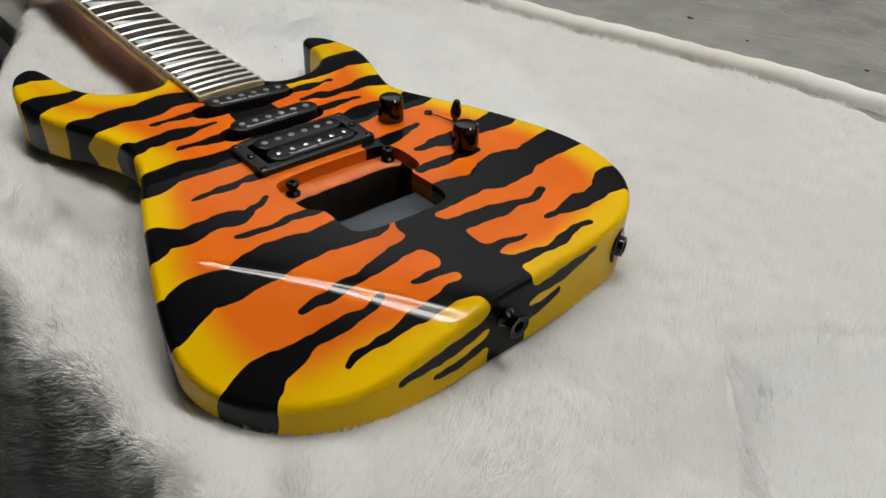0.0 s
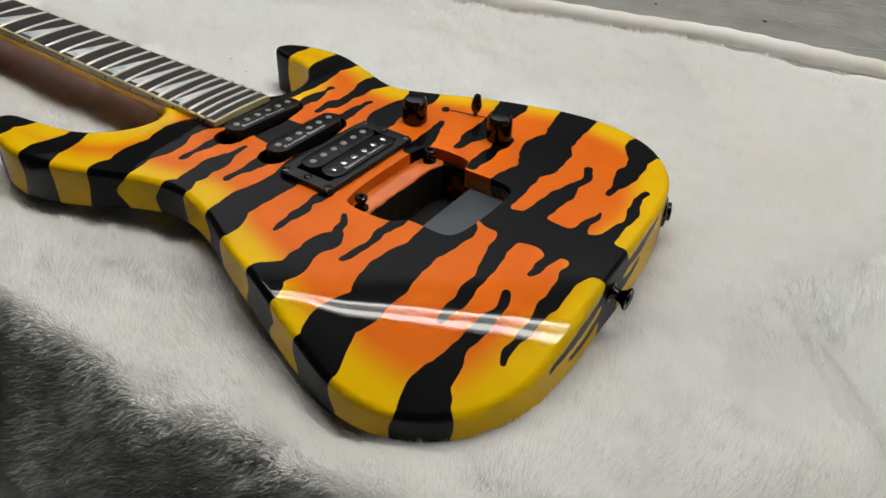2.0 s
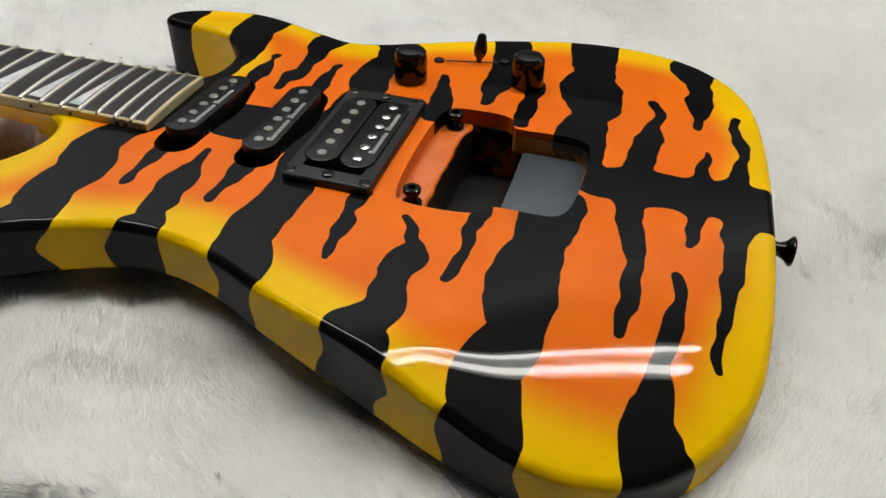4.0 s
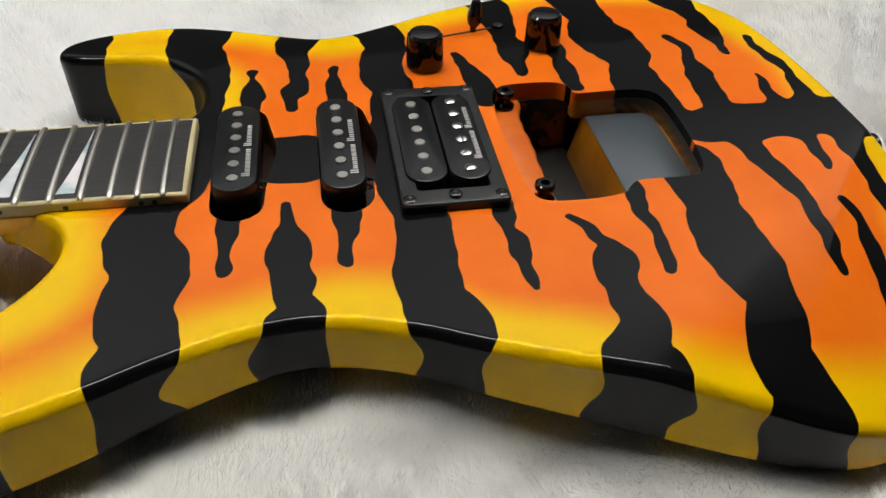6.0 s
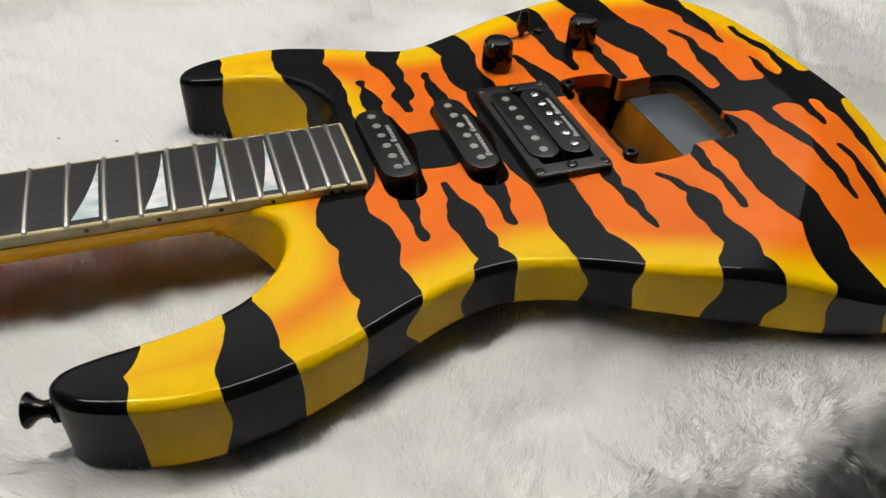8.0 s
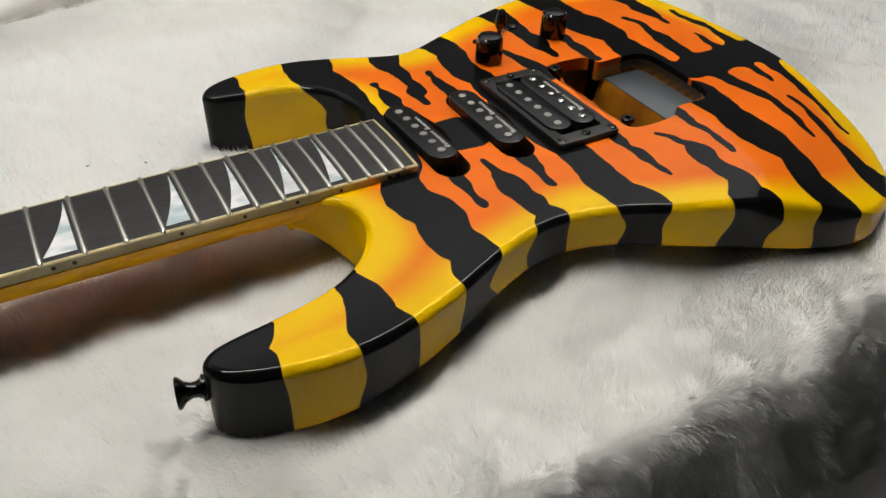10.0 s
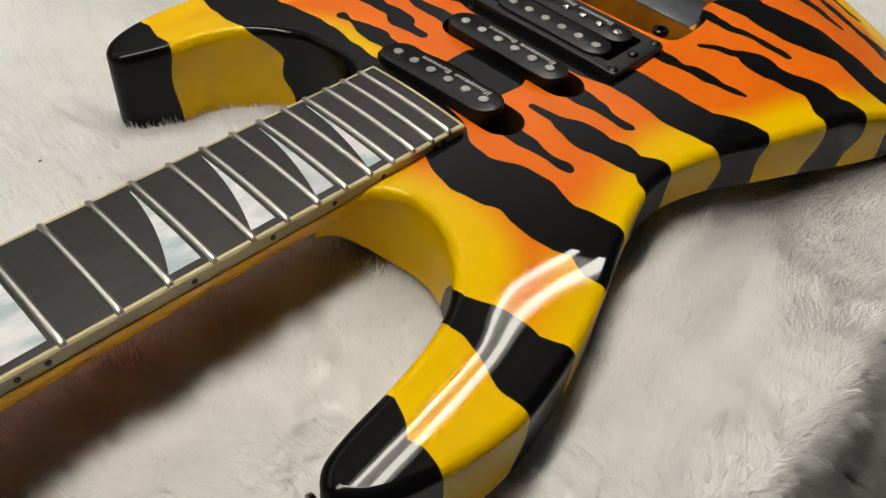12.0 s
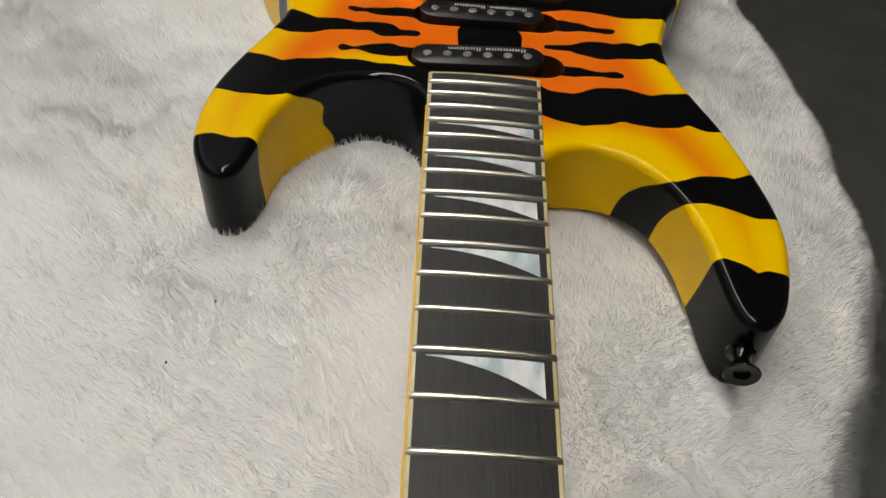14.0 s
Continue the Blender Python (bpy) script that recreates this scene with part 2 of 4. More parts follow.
# ---- the guitar: plan in millimetres, x from the last fret to the tail, y to the treble side ----
TOP = 0.045
BOTTOM = -0.003
BASS_HORN = [(-66, -22), (-55, -25.8), (-44.1, -30.5), (-37.3, -38.9), (-35.3, -50.6), (-39.5, -64.1), (-47.6, -75.5), (-57.8, -83.9), (-74.5, -91.1), (-98.8, -96.0), (-119.0, -98.5), (-130.2, -101.6), (-134.9, -108.0), (-128.6, -118.5), (-106.6, -127.7), (-75.4, -132.1)]
BASS_SIDE = [(-45.1, -127.8), (-15.7, -119.2), (12.7, -108.0), (38.0, -100.6), (59.2, -99.7), (89.5, -107.5), (112.8, -117.9), (142.3, -128.4), (166.9, -136.9), (195.7, -146.6), (225.7, -153.8), (244.4, -153.7), (265.0, -147.6), (277.3, -140.2), (291.5, -127.3)]
TAIL_SIDE = [(304.0, -109.1), (310.8, -93.0), (314.3, -70.4), (315.0, -38.1), (314.1, -3.8), (313.5, 30.2), (311.8, 61.4), (308.9, 88.2), (304.0, 108.4), (293.3, 128.4), (273.4, 147.3), (251.3, 156.7), (227.1, 160.4)]
TREBLE_SIDE = [(196.0, 157.5), (166.4, 148.9), (136.5, 138.0), (103.8, 122.4), (78.0, 111.1), (64.7, 109.4), (46.1, 114.4), (16.0, 125.3), (-12.4, 133.2), (-37.0, 134.5), (-54.9, 130.8), (-66.5, 123.4), (-69.9, 114.8)]
TREBLE_CUT = [(-66.1, 109.0), (-51.3, 104.7), (-31.6, 101.6), (-15.9, 94.9), (-5.1, 86.1), (4.6, 72.4), (8.3, 56.5), (7.1, 44.4), (3.0, 36.4), (-3.0, 31.8), (-12.0, 27.8), (-25, 24)]
OUTLINE = spline(BASS_HORN + BASS_SIDE + TAIL_SIDE + TREBLE_SIDE + TREBLE_CUT, step=1.6)


def eased(rows, sigma, closed=False):
    """Rows smoothed along their order; open ends stay put."""
    k = np.arange(-4 * math.ceil(sigma), 4 * math.ceil(sigma) + 1)
    w = np.exp(-0.5 * (k / sigma) ** 2)
    half = len(k) // 2
    if closed:
        padded = np.vstack([rows[-half:], rows, rows[:half]])
    else:
        padded = np.vstack([2 * rows[0] - rows[half:0:-1], rows, 2 * rows[-1] - rows[-2 : -half - 2 : -1]])
    return np.stack([np.convolve(padded[:, c], w / w.sum(), "valid") for c in range(rows.shape[1])], 1)


OUTLINE = eased(OUTLINE, 2.0)
CLOSE = np.array([OUTLINE[-1] + (OUTLINE[0] - OUTLINE[-1]) * k / 30 for k in range(1, 30)])
OUTLINE = np.vstack([OUTLINE, CLOSE])


def drop(x, y):
    """The forearm bevel and the crowned bass horn: how far the top falls, in metres, at plan millimetres."""
    u = 0.751 * (x - 175) + 0.660 * (y + 140.5)
    d = (0.660 * x - 0.751 * y - 221.0 + 7.0 / (1 + np.exp(np.clip((u - 14) / 7, -40, 40)))) / 1000
    soft = lambda v: np.log1p(np.exp(np.clip(v, -40, 40))) + np.clip(v - 40, 0, None)
    bevel = 0.19 * 0.0025 * soft((d + 0.008) / 0.0025) + 0.24 * 0.014 * soft((d - 0.010) / 0.014)
    crown_x = 1 / (1 + np.exp(np.clip((x + 22) / 12, -40, 40)))
    rim_gap = 104 - np.hypot(x + 73, y + 29)
    # the horn's ridge, inside which the top falls towards the cutaway
    inward = (y + 104.5 - 0.073 * (x + 45)) / 6
    ridge = 0.00052 * (soft(inward) - soft(inward - 2.5)) / (1 + np.exp(np.clip((x + 60) / 6, -40, 40))) / (1 + np.exp(np.clip((y + 60) / 5, -40, 40)))
    return bevel + ridge + 0.0052 * crown_x * (np.exp(-np.clip(rim_gap, -6, 80) / 60) - 0.26)


def underside(x, y):
    """The height of the back, with the belly cut along the bass side."""
    along = np.exp(-(((x - 65) / 128) ** 2))
    across = 1 / (1 + np.exp((y + 62) / 12))
    heel = np.exp(-(((x + 62) / 25) ** 2) - ((y + 16) / 25) ** 2)
    return BOTTOM + 0.0235 * along * across + 0.031 * heel * (1 - along * across)


# Black stripes: rows of centre x, y and half width.
STRIPES = []


def stripe(*rows, first=False, last=False):
    """A painted stripe; first and last say which ends run over the rim and down the side."""
    rows = [np.array(r, float) for r in rows]
    for at_end, flag in ((0, first), (-1, last)):
        if flag:
            p = rows[at_end]
            k = np.argmin(np.hypot(OUTLINE[:, 0] - p[0], OUTLINE[:, 1] - p[1]))
            way = NORMALS[k]
            far = [np.array([*(p[:2] + way * reach + np.array([-way[1], way[0]]) * shift), p[2] * grow]) for reach, shift, grow in ((14, 1.5, 0.95), (26, -2.5, 1.06), (40, 2.0, 0.86), (56, 0, 1.0))]
            rows = rows + far if at_end else far[::-1] + rows
    STRIPES.append(spline(rows, step=1.5))


tangent = np.roll(OUTLINE, -2, 0) - np.roll(OUTLINE, 2, 0)
NORMALS = np.stack([tangent[:, 1], -tangent[:, 0]], 1) / np.hypot(tangent[:, 0], tangent[:, 1])[:, None]
NORMALS = eased(NORMALS, 1.6, True)
NORMALS /= np.hypot(NORMALS[:, 0], NORMALS[:, 1])[:, None]
ALONG = np.concatenate([[0], np.cumsum(np.hypot(*np.diff(OUTLINE, axis=0).T))])

# bass side, horn to tail
stripe((-115, -98.8, 15), (-121.3, -110.6, 14), (-119.6, -121.6, 14), last=True)
stripe((-138.6, -116.4, 22), (-152.4, -110.4, 30), (-141.9, -90.6, 20))
stripe((-62.4, -89.4, 6.5), (-58.8, -107.4, 10.4), (-62, -118.3, 11.8), (-59.2, -127.4, 14.5), first=True, last=True)
stripe((12.9, 30.5, 5), (12.5, 5.5, 6), (6.1, -17.6, 9), (-3.1, -30.6, 10.5), (-7.4, -46.7, 13.1), (-0.8, -67.7, 13.8), (-4.1, -85.8, 13.1), (-0.3, -100.9, 12.4), (-1.5, -112.9, 14.8), last=True)
stripe((24.8, -35.6, 5), (24.7, -42.6, 4.8), (24.6, -50.7, 4.1), (24.4, -60.7, 1.8), (24.3, -68.8, 3.0), (24.3, -70.8, 2.2))
stripe((46.8, -34.5, 2.4), (46.7, -45.6, 3.0), (47.5, -61.7, 8.6), (47.4, -70.8, 7.3), (49.3, -78.9, 7.7), (48.3, -86, 6.7), (51.2, -94.1, 8.0), (49.1, -100.2, 11.1), last=True)
stripe((69.9, -35.3, 6), (69.8, -42.4, 5.9), (69.7, -52.6, 4.3), (68.6, -60.7, 2.8), (67.5, -68.8, 2.8), (68.5, -71.9, 1.7))
stripe((97.5, 108, 12.4), (97.9, 99.9, 11.7), (98.5, 94.9, 11.2), (98.3, 89.8, 10.8), (96.3, 84.8, 11), (95.1, 79.7, 11.1), (94.4, 74.6, 10.8), (94, 69.6, 11), (94.2, 64.5, 11.2), (95.2, 59.5, 11.3), (96.8, 54.4, 11.2), (97.6, 49.4, 10.4), (97.5, 44.3, 10.5), (97, 36, 11.6), (97, 24.1, 12), (90.2, 1.4, 10), (94, -29.1, 11), (97.9, -47.4, 10.7), (97.8, -63.7, 11.0), (95.7, -79, 12.0), (96.6, -94.3, 11.9), (99.6, -102.5, 13.6), (101.6, -113.7, 13.5), first=True, last=True)
stripe((131.1, -45, 5), (130.6, -52.2, 4.6), (130.6, -59.4, 2.9), (132.1, -65.6, 4.2), (132.1, -72.8, 4.5), (131.6, -80, 2.5), (132.6, -87.2, 2.4), (133.1, -92.8, 1.8))
stripe((155.8, -55.6, 1.6), (160.4, -61.3, 2.6), (162.4, -68.5, 2.8), (165.5, -74.7, 4.2), (165.5, -82, 8.3), (163.5, -89.2, 7.8), (163.5, -95.4, 6.3), (163.6, -102.7, 7.3), (165.7, -108.9, 8.4), (164.7, -116.1, 8.6), (160.6, -122.8, 10.2), (158.6, -129.6, 13), (159.2, -135.8, 15.4), last=True)
stripe((186.6, -38.2, 4.6), (186.6, -42.4, 4.4), (185.6, -49.7, 4.0), (184.6, -55.9, 3.4), (186.7, -63.2, 2.8), (186.8, -70.4, 2.5), (185.8, -76.7, 2.7), (184.8, -84, 3.2), (183.9, -89.7, 2.6))
stripe((217.8, -25.2, 14), (215.9, -39.9, 14), (216, -46.2, 13.1), (215.1, -52.5, 12), (215.1, -58.7, 11.8), (214.2, -65, 13.1), (213.3, -77.6, 14.3), (213.4, -83.9, 15), (214.5, -90.2, 14.8), (214.1, -96.4, 13.6), (216.2, -102.7, 11.2), (216.8, -109, 10.7), (214.8, -115.3, 11.4), (211.3, -121.6, 11.4), (209.9, -127.9, 12.5), (211, -134.2, 13.8), (213.1, -140.5, 13.4), (214.3, -147.8, 14.2), last=True)
stripe((250, -9.8, 6.5), (250.3, -25.6, 6.2), (252.5, -36.1, 5.8), (254.7, -46.7, 4.9), (255.9, -55.1, 3.9), (255, -64.6, 4.1), (256.2, -75.2, 4.1), (254.3, -83.7, 3), (254, -92.2, 2.4))
stripe((273.3, -55.9, 2.3), (275.5, -61.2, 3.2), (275.6, -67.6, 2.8), (274.7, -75.1, 4.3), (273.8, -81.5, 4.7), (272.9, -87.8, 4.3), (271.5, -95.3, 4), (271.2, -101.7, 4.8), (271.8, -108.1, 6.9), (271.5, -115.5, 7.6), (270.6, -121.9, 9.9), (272.3, -128.3, 12.6), (274, -133.6, 13.6), (278.3, -139, 14.6), last=True)
stripe((278.5, -9.1, 5), (278.7, -17.6, 3.9), (277.8, -27.2, 3.5), (277.9, -32.5, 2.9), (277, -35.7, 2))
stripe((298, -14.9, 7), (296.1, -22.5, 6.3), (296.3, -29.9, 5), (296.4, -36.4, 4.5), (296.6, -43.8, 4.9), (295.2, -50.3, 4.5), (294.9, -57.8, 3.3), (295.1, -64.2, 3.1), (294.2, -71.7, 2.7), (293.3, -78.1, 2.1), (292, -85.6, 2.1), (293.6, -90.9, 1.7))
# middle and tail
stripe((220.5, 10.4, 12), (232.7, 1.3, 13), (246.8, 1.7, 14.2), (266.1, 2.3, 14.6), (284.3, 3.9, 13), (301.7, 2.3, 16), (312.9, 2.1, 16.8), (331.9, 2.7, 14), (353.9, 2.7, 15))
stripe((324.1, -5.9, 4), (326.7, -25.2, 4.6), (325.2, -44.6, 4.8), (322.6, -61.8, 3.2), (320.9, -72.5, 3.2))
stripe((339.1, -5.9, 4), (340.7, -27.4, 3.4), (339.1, -42.4, 2.6), (336.3, -51, 1.7))
stripe((323.7, 11.3, 4), (323.2, 30.6, 4), (321.7, 47.8, 5), (318.3, 64.9, 3.2), (316, 75.6, 2))
stripe((338.7, 11.3, 5), (337.2, 28.5, 4), (333.8, 43.5, 2.4))
stripe((40.3, -1.3, 12.5), (50.2, -3.2, 18), (60.2, -1, 13.6))
# treble side
stripe((-53, 125.9, 9.5), (-57.1, 114, 12), (-53.3, 105.2, 10), first=True)
stripe((-78.8, 120.7, 18), (-88.8, 110.7, 26), (-77.2, 97, 16))
stripe((3.2, 121.1, 16.5), (1, 103.2, 14.2), (6.7, 85.4, 12.6), (12.3, 63.5, 8), (13, 42.5, 5), (12.8, 26.5, 5), first=True)
stripe((9.1, 44.5, 8), (2, 35.4, 8), (-11, 29.3, 7), (-25, 25.2, 6))
stripe((31.1, 74, 2.9), (31.3, 68.2, 1.9), (31.7, 62.4, 3), (31.8, 56.6, 4.9), (32, 50.8, 6), (31.7, 45, 4.7), (31, 36, 4))
stripe((54.4, 107, 10.8), (52.2, 101.7, 10.2), (51.1, 96.4, 9.1), (51.5, 91.1, 7.5), (52.6, 85.9, 6.4), (53.3, 80.6, 5.7), (53, 75.3, 5), (52.8, 70, 4.2), (53.2, 64.7, 4.2), (53.3, 59.4, 5.2), (51.5, 54.1, 6.8), (49.2, 48.9, 4.5), (49.4, 43.6, 3.1), (49.5, 37.3, 2.6), first=True)
stripe((71.2, 74.5, 2.2), (70.5, 71.8, 2.5), (70.5, 66.7, 2.5), (70.3, 61.5, 3.4), (70, 56.3, 4), (70.3, 51.2, 4.3), (71.4, 46, 4.4), (70, 36, 5))
stripe((133.7, 81.4, 2.8), (136.7, 67.2, 4.2), (140.7, 50, 6.8), (140.2, 35.1, 6.5))
stripe((162.6, 137, 11.3), (163.8, 112, 8.6), (163.5, 100, 6.6), (163.9, 92.6, 6.9), (165.1, 87.3, 8.1), (165.2, 82.1, 8.6), (163.8, 76.9, 7.2), (163.4, 71.7, 5), (163.9, 66.4, 4), (164.5, 61.2, 3.4), (163.7, 57.4, 2.4), first=True)
stripe((187.7, 90.3, 4), (187, 77, 5), (186.6, 71.3, 3.8), (186.6, 65.7, 4.5), (186.9, 60, 5.9), (186.4, 54.3, 5.4), (186.2, 48.7, 4.8), (186.5, 42, 4.5))
stripe((211.6, 152.8, 15), (214.6, 124.4, 13), (217.1, 113.6, 11.8), (215.6, 106, 13.4), (216.1, 98.1, 16.6), (217.1, 92.9, 18), (217.6, 87.8, 17.2), (219.1, 82.6, 16.2), (220.6, 77.4, 15.2), (221.8, 72.2, 14), (221.8, 67.1, 12), (221.2, 61.9, 10.4), (220.5, 56.7, 10.6), (219.6, 51.5, 12.1), (219.2, 46.4, 12.8), (218.4, 41.2, 13.4), (220.3, 25.6, 12.8), first=True)
stripe((251.9, 88.5, 2.8), (253.8, 84, 3), (256.4, 79, 3.4), (257, 74, 2.8), (255.9, 69, 3.4), (254.1, 64, 3.6), (253.9, 59, 4.3), (254.2, 54, 5.8), (253.6, 49, 7.1), (252.4, 44, 7.4), (252, 39, 7), (250.6, 21.9, 7.2))
stripe((272.2, 140.7, 14), (275, 121.3, 7.4), (277.4, 109.6, 6.8), (277.2, 104.1, 7.4), (276.6, 98.7, 8.2), (277.4, 93.2, 7.4), (277.7, 87.8, 5.8), (277.8, 82.3, 3.9), (276.9, 76.9, 2.4), (277.1, 71.4, 2.7), (276.9, 67.5, 2.2), first=True)
stripe((282.5, 44, 1.6), (282.9, 39, 2), (281.4, 34, 2.6), (280.1, 29, 3.1), (280.5, 24, 3.5), (279.5, 17, 3.8))
stripe((296.6, 84, 2.3), (295.5, 79.8, 2.7), (294.9, 74.7, 2.6), (295.9, 69.5, 2.9), (296.9, 64.4, 3.3), (298.2, 59.2, 3.8), (300.1, 54.1, 3.4), (300.6, 48.9, 2.6), (300.2, 43.8, 2.4), (299.2, 38.6, 3), (298.4, 33.5, 4.1), (297.8, 28.3, 4.7), (297.5, 23.2, 4.8), (296, 17, 6.2))


def stripe_field(x, y):
    """Signed distance in metres to the painted black, below zero inside it."""
    total = np.full(len(x), 1e3)
    for s in STRIPES:
        reach = s[:, 2].max() + 30
        near = (x > s[:, 0].min() - reach) & (x < s[:, 0].max() + reach) & (y > s[:, 1].min() - reach) & (y < s[:, 1].max() + reach)
        idx = np.nonzero(near)[0]
        for k in range(0, len(idx), 4000):
            i = idx[k : k + 4000]
            d = (np.sqrt((x[i, None] - s[None, :, 0]) ** 2 + (y[i, None] - s[None, :, 1]) ** 2) - s[None, :, 2]).min(1)
            a = total[i]
            h = np.clip(0.5 + 0.5 * (a - d) / 6.5, 0, 1)
            total[i] = a * (1 - h) + d * h - 6.5 * h * (1 - h)
    wave = 0.6 * np.sin(x * 0.31 + 2.1 * np.sin(y * 0.13)) * np.sin(y * 0.27 + 1.4 * np.sin(x * 0.17))
    return (total + wave) / 1000


# How stripe edges wander down the sides: rim point, then (depth, shift along the rim) in millimetres.
SIDE_EDGES = [
    ((-107, -126), ((20, 2), (42, 2))), ((-74, -131), ((20, 2.5), (38, -3))), ((-44, -126), ((18, 1.5), (32, 1))),
    ((-17, -119), ((16, 0), (29, -3))), ((13, -108), ((10, -6), (15, -13), (20, -12), (26, -3))), ((38, -101), ((12, -6), (19, -10), (24, -5))),
    ((59, -100), ((11, -1), (22, 0))), ((90, -108), ((8, 4), (16, 9), (23, 4))), ((115, -119), ((14, -5), (24, -2))),
    ((145, -130), ((14, 4), (27, -3))), ((174, -138), ((8, 1), (13, 5), (18, 4), (24, -4), (29, -3))), ((200, -147), ((15, -3), (26, 2))),
    ((228, -152), ((14, -2), (23, 4))), ((265, -145), ((13, -4), (27, -2))), ((290, -126), ((12, 1), (25, -2))),
    ((-42, 103), ((20, -3), (40, 0))), ((-12, 92), ((4, 4), (8, 8), (13, 19), (20, 21), (27, 17), (37, 25))),
    ((-59, -86), ((10, -10), (24, -21), (38, -24))), ((-70, -91), ((10, -6), (24, -12), (40, -14))), ((-101, -100), ((23, -2), (41, -5))),
]


def side_edges(rim):
    """Where along the rim the top's black begins and ends, and how each edge runs down the side."""
    f = stripe_field(*rim.T)
    cuts = []
    for k in np.nonzero(f[:-1] * f[1:] < 0)[0]:
        u = f[k] / (f[k] - f[k + 1])
        at = OUTLINE[k]
        best = min(SIDE_EDGES, key=lambda e: math.hypot(e[0][0] - at[0], e[0][1] - at[1]))
        run = best[1] if math.hypot(best[0][0] - at[0], best[0][1] - at[1]) < 12 else ((13, 3 * math.sin(k * 1.7)), (26, 2.4 * math.sin(k * 2.3 + 1)), (40, 0))
        cuts.append((ALONG[k] + u * (ALONG[k + 1] - ALONG[k]), run))
    return cuts, f[0] < 0


def side_field(cuts, black_first, depth):
    """Signed distance in metres to black on the side, for each rim point at its own depth."""
    at = np.stack([c + sum(np.interp(depth + o, [3.0] + [d for d, _ in run], [0.0] + [v for _, v in run]) for o in (-5, -3, -1, 1, 3, 5)) / 6 for c, run in cuts], 1)
    gap = np.abs(ALONG[:, None] - at).min(1)
    black = ((ALONG[:, None] > at).sum(1) % 2 == 1) ^ black_first
    return np.where(black, -gap, gap) / 1000


def burst_field(x, y, edge):
    t = np.clip((edge - 7.5 + 4 * np.sin(x * 0.06) * np.sin(y * 0.07 + 1)) / 23, 0, 1)
    return t * t * (3 - 2 * t)


def stadium(cx, cy, half_length, half_width, steps=14):
    a = np.linspace(0, math.pi, steps)
    up = [(cx + half_width * math.cos(t), cy + half_length - half_width + half_width * math.sin(t)) for t in a]
    down = [(cx - half_width * math.cos(t), cy - half_length + half_width - half_width * math.sin(t)) for t in a]
    return np.array(up + down)


def coil_slot(cx):
    """A pickup slot that bulges on its tail side, where the leads pass."""
    slot = stadium(cx, -1.2, 41.2, 10.6, 10)
    rows = []
    for k in range(len(slot)):
        a, b = slot[k], slot[(k + 1) % len(slot)]
        cuts = max(1, int(np.hypot(*(b - a)) / 4))
        rows += [a + (b - a) * j / cuts for j in range(cuts)]
    slot = np.array(rows)
    slot[:, 0] += np.where(slot[:, 0] > cx, 4.6 * np.exp(-(((slot[:, 1] - 5) / 19) ** 2)), 0)
    return slot


NECK_SLOT = coil_slot(27.6)
MIDDLE_SLOT = coil_slot(71.0)
RING_SLOT = np.array(rounded_rect(97, -38.5, 129, 35.5, 3))
TREMOLO = [(148.2, -43.9), (144.7, -36.7), (144.7, 39.3), (149.1, 46.1), (176.1, 47.7), (181.2, 45.4), (183, 42.5), (183.9, 38.6), (184.6, 36.6), (186.4, 35.9), (190, 35.8), (216.2, 36), (223.2, 32.5), (225.8, 25.2), (222.9, -28.3), (217.9, -34.6), (190.6, -36.3), (186.6, -39.3), (182.5, -43.5)]
TREMOLO = spline(TREMOLO, closed=True, step=1.5)
SLOTS = [NECK_SLOT, MIDDLE_SLOT, RING_SLOT, TREMOLO]


